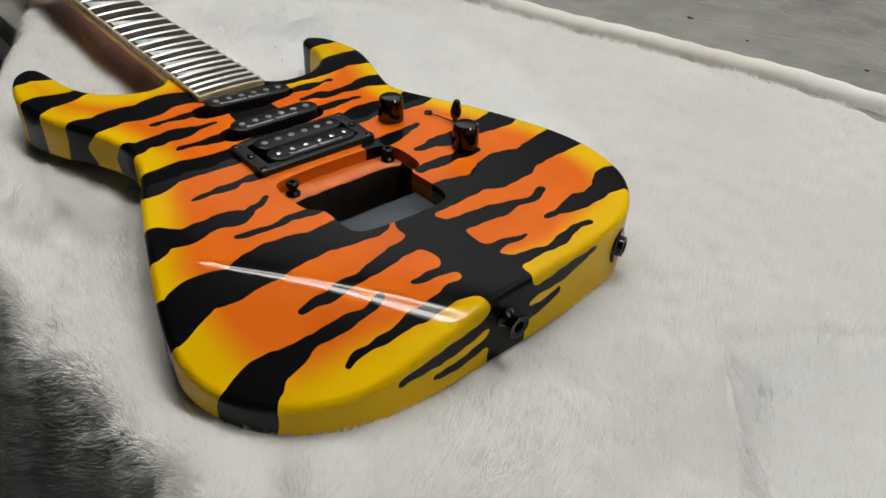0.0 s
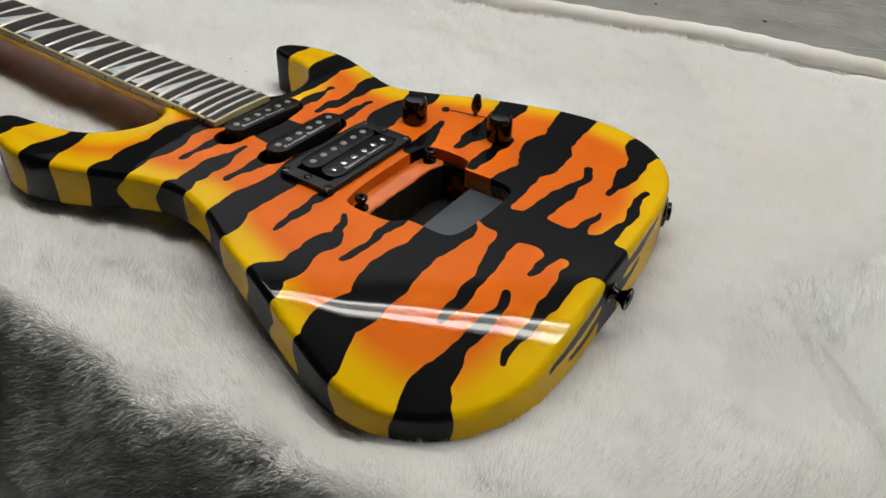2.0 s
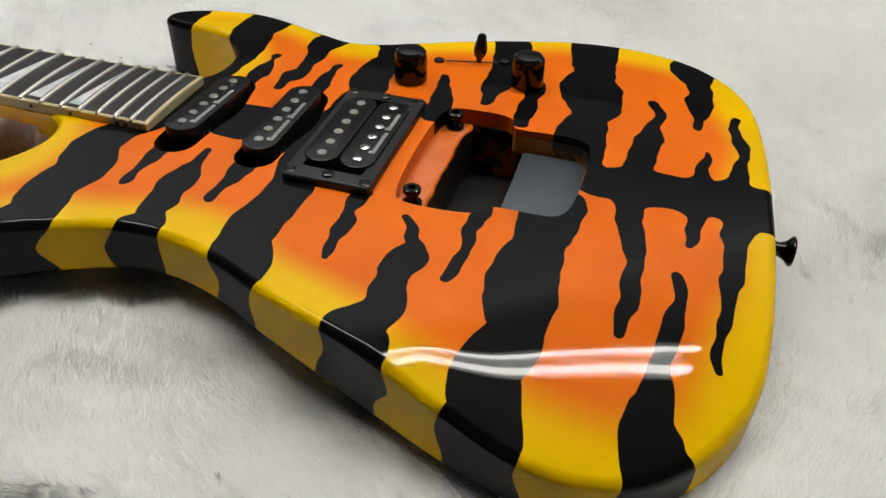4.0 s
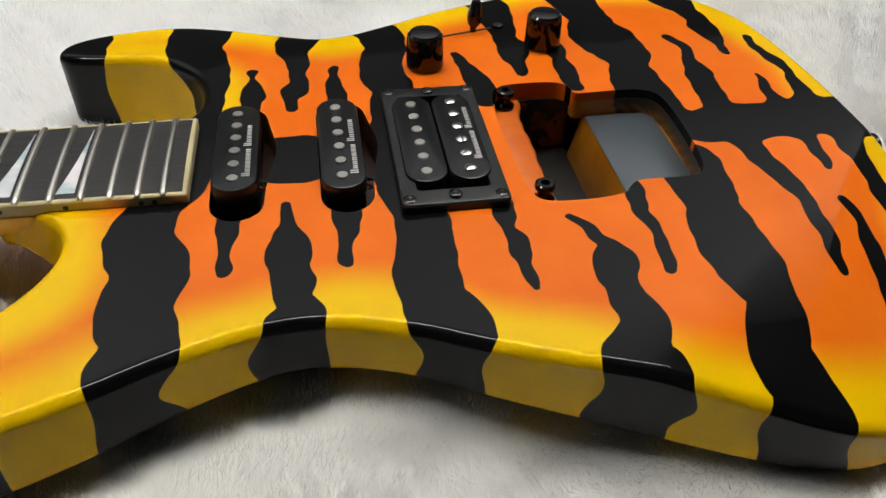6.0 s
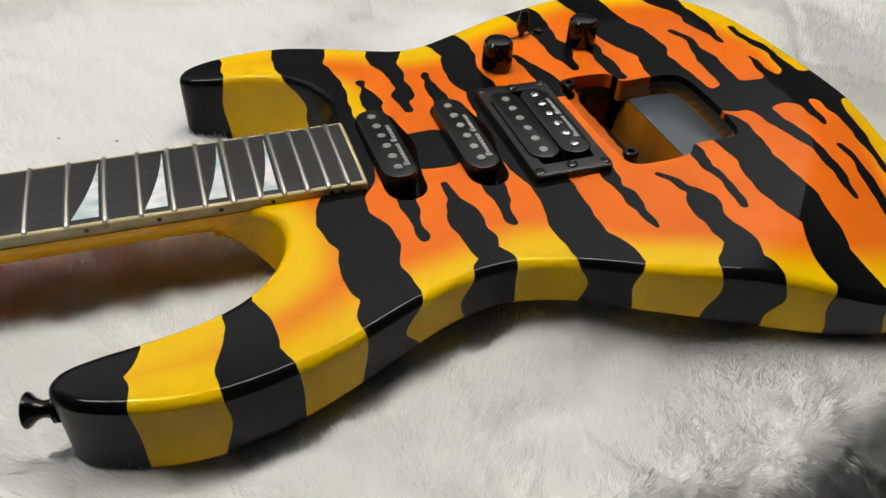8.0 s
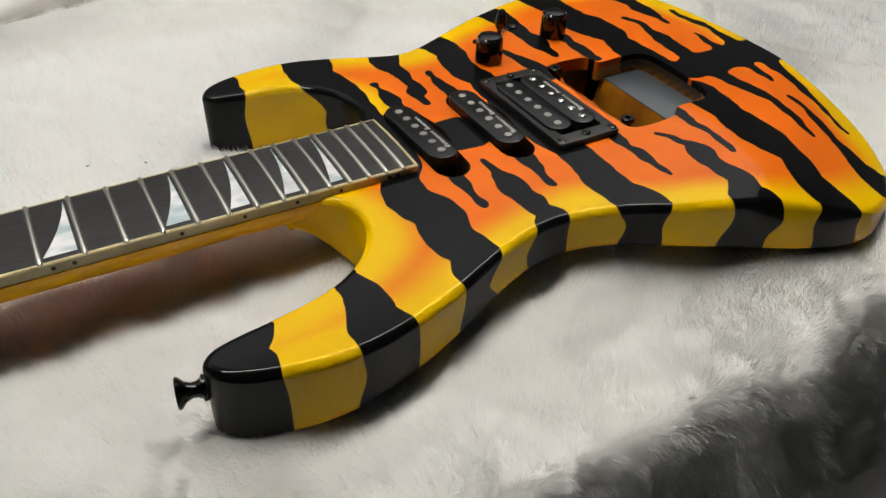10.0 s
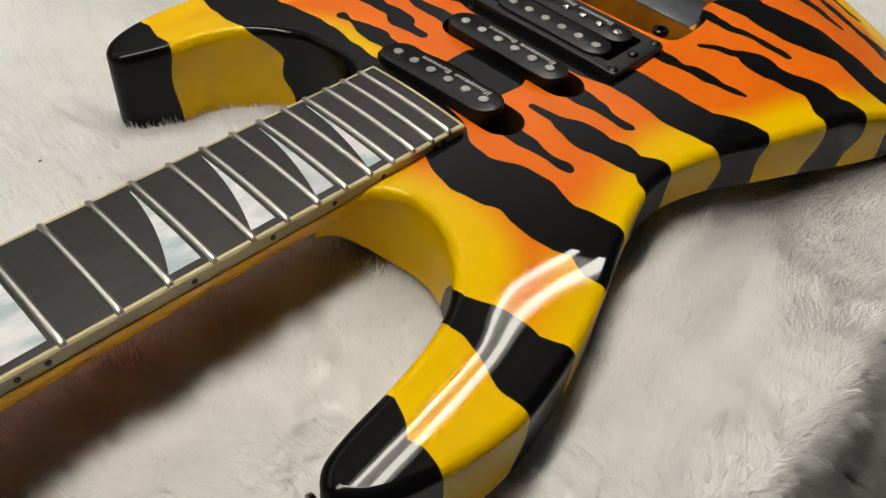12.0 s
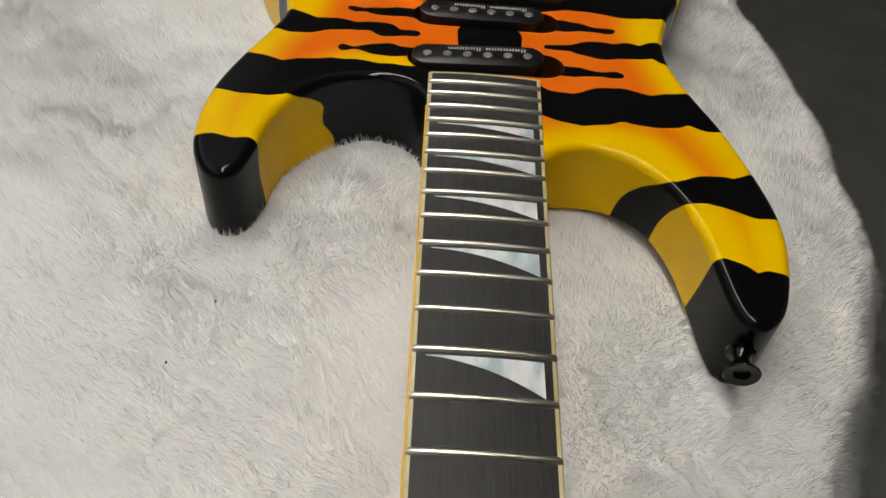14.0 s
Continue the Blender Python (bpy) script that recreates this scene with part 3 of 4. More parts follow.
def body_mesh():
    r = 4.4
    n = len(OUTLINE)
    rim = OUTLINE - NORMALS * r
    gx, gy = np.meshgrid(np.arange(-132, 315, 1.3), np.arange(-152, 145, 1.3))
    gx, gy = gx.ravel() + np.where((np.arange(gx.size) // gx.shape[1]) % 2, 0.65, 0), gy.ravel()
    keep = inside(gx, gy, rim) & (nearest(gx, gy, rim) > 0.9)
    for slot in SLOTS:
        keep &= ~inside(gx, gy, slot)
        keep &= nearest(gx, gy, slot) > 0.8
    gx, gy = gx[keep], gy[keep]
    f = np.abs(stripe_field(gx, gy)) * 1000
    lattice = ((np.round(gx / 1.3).astype(int) % 3) == 0) & ((np.round(gy / 1.3).astype(int) % 3) == 0)
    crease = np.abs(0.660 * gx - 0.751 * gy - 221.0) < 40
    coarse = ((np.round(gx / 1.3).astype(int) % 2) == 0) & ((np.round(gy / 1.3).astype(int) % 2) == 0)
    keep = (f < 1.5) | lattice | (crease & coarse)
    gx, gy = gx[keep], gy[keep]
    loops = [rim] + SLOTS
    coords, edges = [], []
    for loop in loops:
        start = len(coords)
        coords += [Vector((a, b)) for a, b in loop]
        edges += [(start + k, start + (k + 1) % len(loop)) for k in range(len(loop))]
    coords += [Vector((a, b)) for a, b in zip(gx, gy)]
    from_cdt = delaunay(coords, edges)
    out, tris, orig = np.array([tuple(v) for v in from_cdt[0]]), from_cdt[2], from_cdt[3]
    tris = np.array([t for t in tris if len(t) == 3])
    cx, cy = out[tris, 0].mean(1), out[tris, 1].mean(1)
    ok = inside(cx, cy, rim)
    for slot in SLOTS:
        ok &= ~inside(cx, cy, slot)
    tris = tris[ok]
    where = {}
    for k, o in enumerate(orig):
        for source in o:
            where[source] = k
    x, y = out[:, 0], out[:, 1]
    # a cross product keeps the faces turned upwards
    a, b, c = (out[tris[:, k]] for k in range(3))
    flip = ((b - a)[:, 0] * (c - a)[:, 1] - (b - a)[:, 1] * (c - a)[:, 0]) < 0
    tris[flip] = tris[flip][:, ::-1]
    def tops(u, v):
        out_n = np.stack([drop(u + 0.5, v) - drop(u - 0.5, v), drop(u, v + 0.5) - drop(u, v - 0.5), np.full(len(u), 0.001)], 1)
        return out_n / np.linalg.norm(out_n, axis=1)[:, None]

    verts = [np.stack([x / 1000, y / 1000, TOP - drop(x, y)], 1)]
    shade = [tops(x, y)]
    field = [stripe_field(x, y)]
    edge = nearest(x, y, OUTLINE)
    burst = [burst_field(x, y, edge)]
    faces = [tuple(t) for t in tris]
    count = len(x)
    # the rounded rim, the side and the rounded lower edge
    ox, oy = OUTLINE[:, 0], OUTLINE[:, 1]
    lid = TOP - drop(*rim.T)
    foot = underside(ox, oy)
    below = 3.5
    flat_n = tops(*rim.T)
    out_n = np.concatenate([NORMALS, np.zeros((n, 1))], 1)
    down_n = np.tile([0.0, 0.0, -1.0], (n, 1))
    rows = []
    for a in np.linspace(0, math.pi / 2, 9)[1:]:
        rows.append((rim + NORMALS * r * math.sin(a), lid - r * (1 - math.cos(a)) / 1000, r * a, flat_n * math.cos(a) + out_n * math.sin(a)))
    tall = lid - r / 1000 - (foot + below / 1000)
    for k in range(1, 29):
        rows.append((OUTLINE, lid - r / 1000 - tall * k / 28, r * math.pi / 2 + tall * 1000 * k / 28, out_n))
    for a in np.linspace(0, math.pi / 2, 6)[1:]:
        rows.append((OUTLINE - NORMALS * below * (1 - math.cos(a)), foot + below / 1000 * (1 - math.sin(a)), r * math.pi / 2 + tall * 1000 + below * a, out_n * math.cos(a) + down_n * math.sin(a)))
    cuts, black_first = side_edges(rim)
    tail = (ox > 290) & (oy > -101) & (oy < 110)
    previous = [where[k] for k in range(n)]
    for plan, z, arc, way in rows:
        verts.append(np.stack([plan[:, 0] / 1000, plan[:, 1] / 1000, z], 1))
        shade.append(way / np.linalg.norm(way, axis=1)[:, None])
        arc = arc + np.zeros(n)
        qx, qy = rim[:, 0] + NORMALS[:, 0] * arc, rim[:, 1] + NORMALS[:, 1] * arc
        field.append(np.where(tail, stripe_field(qx, qy), side_field(cuts, black_first, arc)))
        burst.append(np.zeros(n))
        current = list(range(count, count + n))
        count += n
        for k in range(n):
            j = (k + 1) % n
            faces.append((previous[k], current[k], current[j], previous[j]))
        previous = current
    base = delaunay([Vector((a, b)) for a, b in OUTLINE], [(k, (k + 1) % n) for k in range(n)])
    at = np.array([tuple(v) for v in base[0]])
    low = np.array([t for t in base[2] if len(t) == 3])
    low = low[inside(at[low, 0].mean(1), at[low, 1].mean(1), OUTLINE)]
    for t in low:
        a, b, c = (at[k] for k in t)
        up = (b - a)[0] * (c - a)[1] - (b - a)[1] * (c - a)[0] > 0
        ids = [previous[base[3][k][0]] for k in t]
        faces.append(tuple(ids[::-1] if up else ids))
    me = mesh_of("body", np.vstack(verts), faces, PAINT)
    for name, values in (("stripe", field), ("burst", burst)):
        layer = me.attributes.new(name, "FLOAT", "POINT")
        layer.data.foreach_set("value", np.concatenate(values).astype(np.float32))
    me.normals_split_custom_set_from_vertices(np.vstack(shade).astype(np.float32))
    return me


def slot_mesh(name, slot, depth, material, floor):
    """The lining of an opening in the top: its walls and, for a blind one, its floor."""
    m = len(slot)
    verts = [(x / 1000, y / 1000, z) for z in (TOP, TOP - depth) for x, y in slot]
    turn = np.sum(slot[:, 0] * np.roll(slot[:, 1], -1) - np.roll(slot[:, 0], -1) * slot[:, 1])
    faces = [(k, (k + 1) % m, m + (k + 1) % m, m + k) if turn < 0 else ((k + 1) % m, k, m + k, m + (k + 1) % m) for k in range(m)]
    if floor:
        faces.append(tuple(range(m, 2 * m)) if turn > 0 else tuple(range(2 * m - 1, m - 1, -1)))
    me = mesh_of(name, verts, faces, material)
    for label, values in (("stripe", stripe_field(*slot.T)), ("burst", np.ones(m))):
        layer = me.attributes.new(label, "FLOAT", "POINT")
        layer.data.foreach_set("value", np.tile(values, 2).astype(np.float32))
    return sharpen(me, 40)


def delaunay(coords, edges):
    from mathutils.geometry import delaunay_2d_cdt
    return delaunay_2d_cdt(coords, edges, [], 0, 1e-6)


guitar = tagged(new("electric_guitar"), "orange and yellow tiger-striped electric guitar without strings, lying on plush", "guitar")
body = part("body", body_mesh(), guitar, "glossy double-cutaway body, orange to yellow burst with black drip stripes")

for slot in SLOTS[:3]:
    part("pickup_slot", slot_mesh("pickup_slot", slot, 0.017, SLOT, True), body, "dark brown pickup slot")
part("tremolo_lip", slot_mesh("tremolo_lip", TREMOLO, 0.009, PAINT, False), body)


# -- neck and fingerboard --
SCALE = 0.648
fret_x = lambda n: 0.162 - SCALE * 2 ** (-n / 12)
half_board = lambda x: 0.0279 + x * 0.0142
BOARD_END, NUT = 0.0092, -0.486
BOARD_TOP = 0.0490


def crown(y, x):
    """The board's cylinder: height over its edges."""
    w = half_board(x)
    return 0.0011 * (1 - (y / w) ** 2)


def neck_mesh():
    loops, deep = [], []
    for k in range(41):
        x = -0.012 + (NUT + 0.012) * k / 40
        w = half_board(x) + 0.0006
        d = 0.0208 - 0.003 * k / 40
        heel = max(0.0, 1 - (k / 40) / 0.15)
        d += 0.016 * heel * heel
        loop = []
        for i in range(25):
            a = math.pi * i / 24
            c, s = math.cos(a), math.sin(a)
            y = -w * math.copysign(abs(c) ** 0.95, c)
            z = -d * s ** 1.1
            loop.append((x, y, 0.0432 + z))
            deep.append(min(1.0, max(0.0, (s - 0.45) * 2.2)) * (0.25 + 0.75 * min(1.0, k / 10)))
        loops.append(loop)
    verts, faces = loft(loops)
    me = mesh_of("neck", verts, faces, NECK)
    layer = me.attributes.new("deep", "FLOAT", "POINT")
    layer.data.foreach_set("value", np.array(deep, np.float32))
    return sharpen(me, 40)


def board_mesh():
    loops = []
    for k in range(60):
        x = BOARD_END - 0.0018 + (NUT - BOARD_END) * k / 59
        w = half_board(x) - 0.0018
        loop = [(x, -w + 2 * w * i / 14, BOARD_TOP + crown(-w + 2 * w * i / 14, x)) for i in range(15)]
        loop += [(x, w, 0.0434), (x, -w, 0.0434)]
        loops.append(loop)
    return sharpen(mesh_of("fingerboard", *loft(loops), BOARD), 30)


def binding_mesh():
    """A thin strip round the board's edge and end, with a softened upper edge."""
    path = []
    for k in range(50):
        x = NUT + (BOARD_END - NUT) * k / 49
        path.append((x, -half_board(x)))
    corner = path[-1]
    path = path[:-1] + [(corner[0] - 0.001, corner[1]), (corner[0] - 0.0003, corner[1] + 0.0003), (corner[0], corner[1] + 0.001)]
    for k in range(1, 12):
        path.append((BOARD_END, corner[1] + 0.001 + (-2 * corner[1] - 0.002) * k / 12))
    mirrored = [(x, -y) for x, y in path[:52]][::-1]
    path = path + mirrored
    pts = np.array(path)
    t = np.gradient(pts, axis=0)
    nrm = np.stack([t[:, 1], -t[:, 0]], 1) / np.hypot(t[:, 0], t[:, 1])[:, None]
    loops = []
    for p, q in zip(pts, nrm):
        top = BOARD_TOP + (crown(p[1], p[0]) if p[0] > BOARD_END - 0.0005 else 0.0)
        section = [(0.0, 0.0432), (0.0, top - 0.0006), (-0.0006, top), (-0.0019, top + 0.0001), (-0.0019, 0.0432)]
        loops.append([(p[0] + q[0] * a, p[1] + q[1] * a, z) for a, z in section])
    return sharpen(mesh_of("binding", *loft(loops), BINDING), 40)


def fret_mesh(x):
    """A domed wire across the board, following its crown."""
    w = half_board(x) - 0.0001
    loops = []
    for u in (-1, -0.985, -0.96, -0.92, -0.6, -0.3, 0, 0.3, 0.6, 0.92, 0.96, 0.985, 1):
        y = w * u
        tuck = max(0.0, (abs(u) - 0.92) / 0.08) ** 2 * 0.55
        loop = []
        for i in range(9):
            a = math.pi * i / 8
            loop.append((0.0014 * (1 - tuck * 0.5) * math.cos(a), y, BOARD_TOP + crown(y, x) - 0.0003 + 0.0017 * (1 - tuck) * math.sin(a)))
        loops.append(loop)
    return sharpen(mesh_of("fret", *loft(loops), NICKEL), 50)


def inlay_mesh(x_body, x_nut, depth=0.0003):
    """A shark-fin: straight along the fret nearer the body, hollow towards the nut, blunt at the bass side."""
    w = half_board((x_body + x_nut) / 2)
    a, b = x_body - 0.0026, x_nut + 0.0018
    y_tip, y_blunt = w * 0.80, -w + 0.0047
    upper, lower = [], []
    steps = 16
    for k in range(steps + 1):
        u = k / steps
        y = y_tip + (y_blunt - y_tip) * u
        upper.append((a, y))
        lower.append((a - 0.0002 - (a - b - 0.0002) * (0.35 * u + 0.65 * u ** 2.2), y))
    verts, faces = [], []
    for (xa, y), (xb, _) in zip(upper, lower):
        for z in (depth, -0.001):
            verts.append((xa, y, BOARD_TOP + crown(y, xa) + z * 0.5))
            verts.append((xb, y, BOARD_TOP + crown(y, xb) + z * 0.5))
    for k in range(steps):
        i, j = 4 * k, 4 * k + 4
        faces += [(i, i + 1, j + 1, j), (i + 2, j + 2, j + 3, i + 3), (i, j, j + 2, i + 2), (i + 1, i + 3, j + 3, j + 1)]
    faces += [(0, 2, 3, 1), (4 * steps, 4 * steps + 1, 4 * steps + 3, 4 * steps + 2)]
    return mesh_of("inlay", verts, faces, PEARL, smooth=False)


neck = part("neck", neck_mesh(), guitar, "amber lacquered neck, redder along its back")
board = part("fingerboard", board_mesh(), guitar, "dark wooden fingerboard with pearl inlays and cream binding")
part("binding", binding_mesh(), board, "aged cream plastic binding")
for number in range(24, 0, -1):
    fret = part("fret", fret_mesh(fret_x(number)), board)
    fret.location.x = fret_x(number)
for number in (21, 19, 17, 15, 12, 9, 7, 5, 3):
    part("inlay", inlay_mesh(fret_x(number), fret_x(number - 1)), board, "pearl shark-fin inlay")
for x in (-0.0035, -0.0085, -0.0365, -0.0605, -0.088, -0.119, -0.1675, -0.1765, -0.232, -0.279, -0.331, -0.389):
    dot = lathe([(0.0, 0.0), (0.0011, 0.0), (0.0010, 0.0004), (0.0, 0.0004)], 14, Matrix.Translation((x, -half_board(x) + 0.0001, 0.0461)) @ Matrix.Rotation(radians(90), 4, "X"))
    part("side_dot", bm_mesh("side_dot", dot, DOT), board)


# -- pickups --
def bobbin_mesh(name, half_length, half_width, low, high, material):
    loops = []
    for inset, z in ((0, low), (0, high - 0.0008), (0.25, high - 0.00025), (0.8, high)):
        loops.append([(x / 1000, y / 1000, z) for x, y in stadium(0, 0, half_length - inset, half_width - inset)])
    return sharpen(mesh_of(name, *loft(loops), material), 40)


def pole_mesh(radius, low, high, material):
    return bm_mesh("pole", lathe([(radius, low), (radius, high - 0.0003), (radius - 0.0003, high), (0, high)], 18), material)


def letter_bars(parent, x, y, length, z, size=3.4):
    """A printed maker's mark: two words as plain bars, a taller stroke first."""
    at = y - length / 2
    foot = x + size * 0.31
    for count, share in ((7, 0.52), (6, 0.43)):
        pitch = length * share / count
        bm = bmesh.new()
        for k in range(count):
            tall = size if k == 0 else size * 0.62
            for side in (0.06, 0.52):
                lo = at + pitch * (k + side)
                box(bm, ((foot - tall) / 1000, lo / 1000, z - 0.0002), (foot / 1000, (lo + pitch * 0.24) / 1000, z + 0.00012))
        part("maker_mark", bm_mesh("maker_mark", bm, LETTER), parent, "silver printed mark")
        at += length * 0.57


def single_coil(x, y, lift, tilt):
    p = part("single_coil_pickup", bobbin_mesh("single_coil_pickup", 34.5, 9.1, 0.040, 0.0473, BLACK_BOBBIN), guitar, "black single-coil pickup with six steel poles")
    p.matrix_basis = Matrix.Translation((x / 1000, y / 1000, lift)) @ Matrix.Rotation(radians(tilt), 4, "X")
    for k in range(6):
        pole = part("pole", pole_mesh(0.0024, 0.045, 0.0480, STEEL), p)
        pole.location = (-0.0005, (k - 2.5) * 0.0104, 0)
    letter_bars(p, 5.2, -4.5, 41, 0.0473, 3.3)
    part("coil_wrap", bobbin_mesh("coil_wrap", 33.9, 8.6, 0.030, 0.0402, BLACK_GLOSS), p, "dark lacquered coil wrap")
    for k, material in enumerate((WIRE_RED, WIRE_GREEN)):
        path = spline([(9.0, -24 + 5 * k, 41), (11.5, -25 + 5 * k, 40), (12.2, -21 + 6 * k, 37), (10.5, -17 + 6 * k, 33)], step=1.0) / 1000
        loops = [[(q[0] + 0.0005 * math.cos(a), q[1], q[2] + 0.0005 * math.sin(a)) for a in np.linspace(0, 2 * math.pi, 7)[:-1]] for q in path]
        part("coil_lead", mesh_of("coil_lead", *loft(loops), material), p, "thin cloth coil lead")
    return p


WIRE_RED = mat("red_lead", (0.25, 0.02, 0.02), 0.6)
WIRE_GREEN = mat("green_lead", (0.02, 0.09, 0.05), 0.6)
single_coil(26.8, 1.5, 0.0022, -2.6)
single_coil(70, 1.5, 0.0026, 0)


def ring_mesh():
    outer, inner = rounded_rect(91, -46.5, 134.8, 43.5, 2.5), rounded_rect(98, -37.5, 128, 34.5, 2.0)
    m = lambda loop, z: [(a / 1000, b / 1000, z) for a, b in loop]
    shrink = lambda loop, k: [(112.75 + (a - 112.75) * k, -1.5 + (b + 1.5) * k) for a, b in loop]
    loops = [m(outer, 0.0448), m(outer, 0.0478), m(shrink(outer, 0.985), 0.0488), m(shrink(outer, 0.965), 0.0491), m(inner, 0.0491), m(inner, 0.044)]
    return sharpen(mesh_of("pickup_ring", *loft(loops, False, False), BLACK_SATIN), 25)


humbucker = part("humbucker_pickup", ring_mesh(), guitar, "black humbucking pickup in a square mounting ring")
for x, kind in ((103.5, 0), (121.5, 1)):
    b = part("bobbin", bobbin_mesh("bobbin", 33.5, 8.7, 0.034, 0.0505, BLACK_BOBBIN), humbucker)
    b.location = (x / 1000, -0.0002, 0)
    for k in range(6):
        if kind:
            bm = lathe([(0.0025, 0.05), (0.0025, 0.0510), (0.0016, 0.0516), (0, 0.0517)], 18)
            pole = part("pole_screw", bm_mesh("pole_screw", bm, BRIGHT), b)
            cut = bmesh.new()
            box(cut, (-0.0023, -0.0003, 0.0512), (0.0023, 0.0003, 0.05175))
            bmesh.ops.rotate(cut, cent=(0, 0, 0), matrix=Matrix.Rotation(radians(20 + 37 * k), 3, "Z"), verts=cut.verts)
            slot = part("screw_slot", bm_mesh("screw_slot", cut, DOT), humbucker)
            slot.location = (x / 1000, -0.0002 + (k - 2.5) * 0.0104, 0)
        else:
            pole = part("pole", pole_mesh(0.0024, 0.048, 0.0508, STEEL), b)
        pole.location = (0, (k - 2.5) * 0.0104, 0)
letter_bars(humbucker, 126.8, 0.5, 41, 0.0505, 3.3)
for x, y in ((94.5, -42.5), (131.3, -42.5), (94.5, 40), (131.3, 40), (112.8, -41.5), (112.8, 38.7)):
    raised = 0.0008 if x == 112.8 else 0.0
    bm = lathe([(0.0027, 0.0485), (0.0027, 0.0492 + raised), (0.0021, 0.0496 + raised), (0, 0.0498 + raised)], 18, Matrix.Translation((x / 1000, y / 1000, 0)))
    screw = part("ring_screw", bm_mesh("ring_screw", bm, BLACK_CHROME), humbucker, "black cross-head screw")
    bm = bmesh.new()
    for turn in (0, 90):
        arm = bmesh.ops.create_cube(bm, size=1.0)["verts"]
        bmesh.ops.scale(bm, vec=(0.0026, 0.0007, 0.0004), verts=arm)
        bmesh.ops.rotate(bm, cent=(0, 0, 0), matrix=Matrix.Rotation(radians(turn + 31 + 3 * y), 3, "Z"), verts=arm)
        bmesh.ops.translate(bm, vec=(x / 1000, y / 1000, 0.0498 + raised), verts=arm)
    part("cross_slot", bm_mesh("cross_slot", bm, DOT), screw)


# -- controls --
def knob(x, y):
    prof = [(0.0092, 0.0456), (0.0094, 0.0470), (0.0090, 0.0600), (0.0086, 0.0622), (0.0074, 0.0634), (0.005, 0.0638), (0, 0.0639)]
    k = part("control_knob", bm_mesh("control_knob", lathe(prof, 40), KNOB_GLOSS, 30), guitar, "black domed control knob")
    k.location = (x / 1000, y / 1000, 0)


knob(116.4, 71)
knob(181, 86)
slot = bmesh.new()
box(slot, (-0.0155, -0.0006, 0.0448), (0.0155, 0.0006, 0.0454))
bmesh.ops.rotate(slot, cent=(0, 0, 0), matrix=Matrix.Rotation(radians(15), 3, "Z"), verts=slot.verts)
bmesh.ops.translate(slot, vec=(0.1435, 0.1055, 0), verts=slot.verts)
blade = part("selector_switch", bm_mesh("selector_switch", slot, DOT), guitar, "black blade selector switch")
tip = lathe([(0.0016, 0.0455), (0.0018, 0.0480), (0.0034, 0.0500), (0.0041, 0.0530), (0.0040, 0.0555), (0.0029, 0.0605), (0.0025, 0.0622), (0.0018, 0.0630), (0, 0.0631)], 20, Matrix.Translation((0.1445, 0.1060, 0)) @ Matrix.Rotation(radians(4), 4, "Y"))
part("switch_tip", bm_mesh("switch_tip", tip, KNOB_GLOSS), blade)
for x, y in ((124.8, 99.7), (162.5, 111)):
    bm = lathe([(0.0032, 0.0450), (0.0030, 0.0463), (0.0018, 0.0469), (0, 0.0470)], 18, Matrix.Translation((x / 1000, y / 1000, 0)))
    part("switch_screw", bm_mesh("switch_screw", bm, BLACK_CHROME), blade)


# -- tremolo hollow --
hollow = new("tremolo_hollow", None)
hollow.parent = guitar
ys = np.linspace(-45.5, 49, 47)
wave = lambda y: 157.6 + 0.35 * math.sin(y * 0.19) + 0.25 * math.sin(y * 0.53) + 3.0 / (1 + math.exp((38 - abs(y - 2.5)) / 1.2))
rows = [lambda y: (0.1425, 0.0365), lambda y: (wave(y) / 1000 - 0.0015, 0.0365), lambda y: (wave(y) / 1000, 0.0350), lambda y: (wave(y) / 1000 + 0.0008, 0.006)]
verts = [(f(y)[0], y / 1000, f(y)[1]) for f in rows for y in ys]
faces = [(k * 47 + i, (k + 1) * 47 + i, (k + 1) * 47 + i + 1, k * 47 + i + 1) for k in range(3) for i in range(46)]
shelf_me = mesh_of("shelf", verts, faces, ORANGE)
shelf_me.materials.append(CAVITY)
shelf_me.polygons.foreach_set("material_index", [0] * 92 + [1] * 46)
part("shelf", sharpen(shelf_me, 60), hollow, "orange painted shelf")
bm = bmesh.new()
box(bm, (0.150, -0.046, 0.004), (0.1865, 0.050, 0.0075))
part("hollow_floor", bm_mesh("hollow_floor", bm, CAVITY), hollow, "black painted floor")
bm = bmesh.new()
box(bm, (0.1858, -0.0390, 0.006), (0.230, 0.0385, 0.0318), 0.001)
for v in bm.verts:
    if v.co.x < 0.19 and v.co.z > 0.02:
        v.co.x += 0.0050
part("recess", bm_mesh("recess", bm, AMBER), hollow, "amber painted recess")
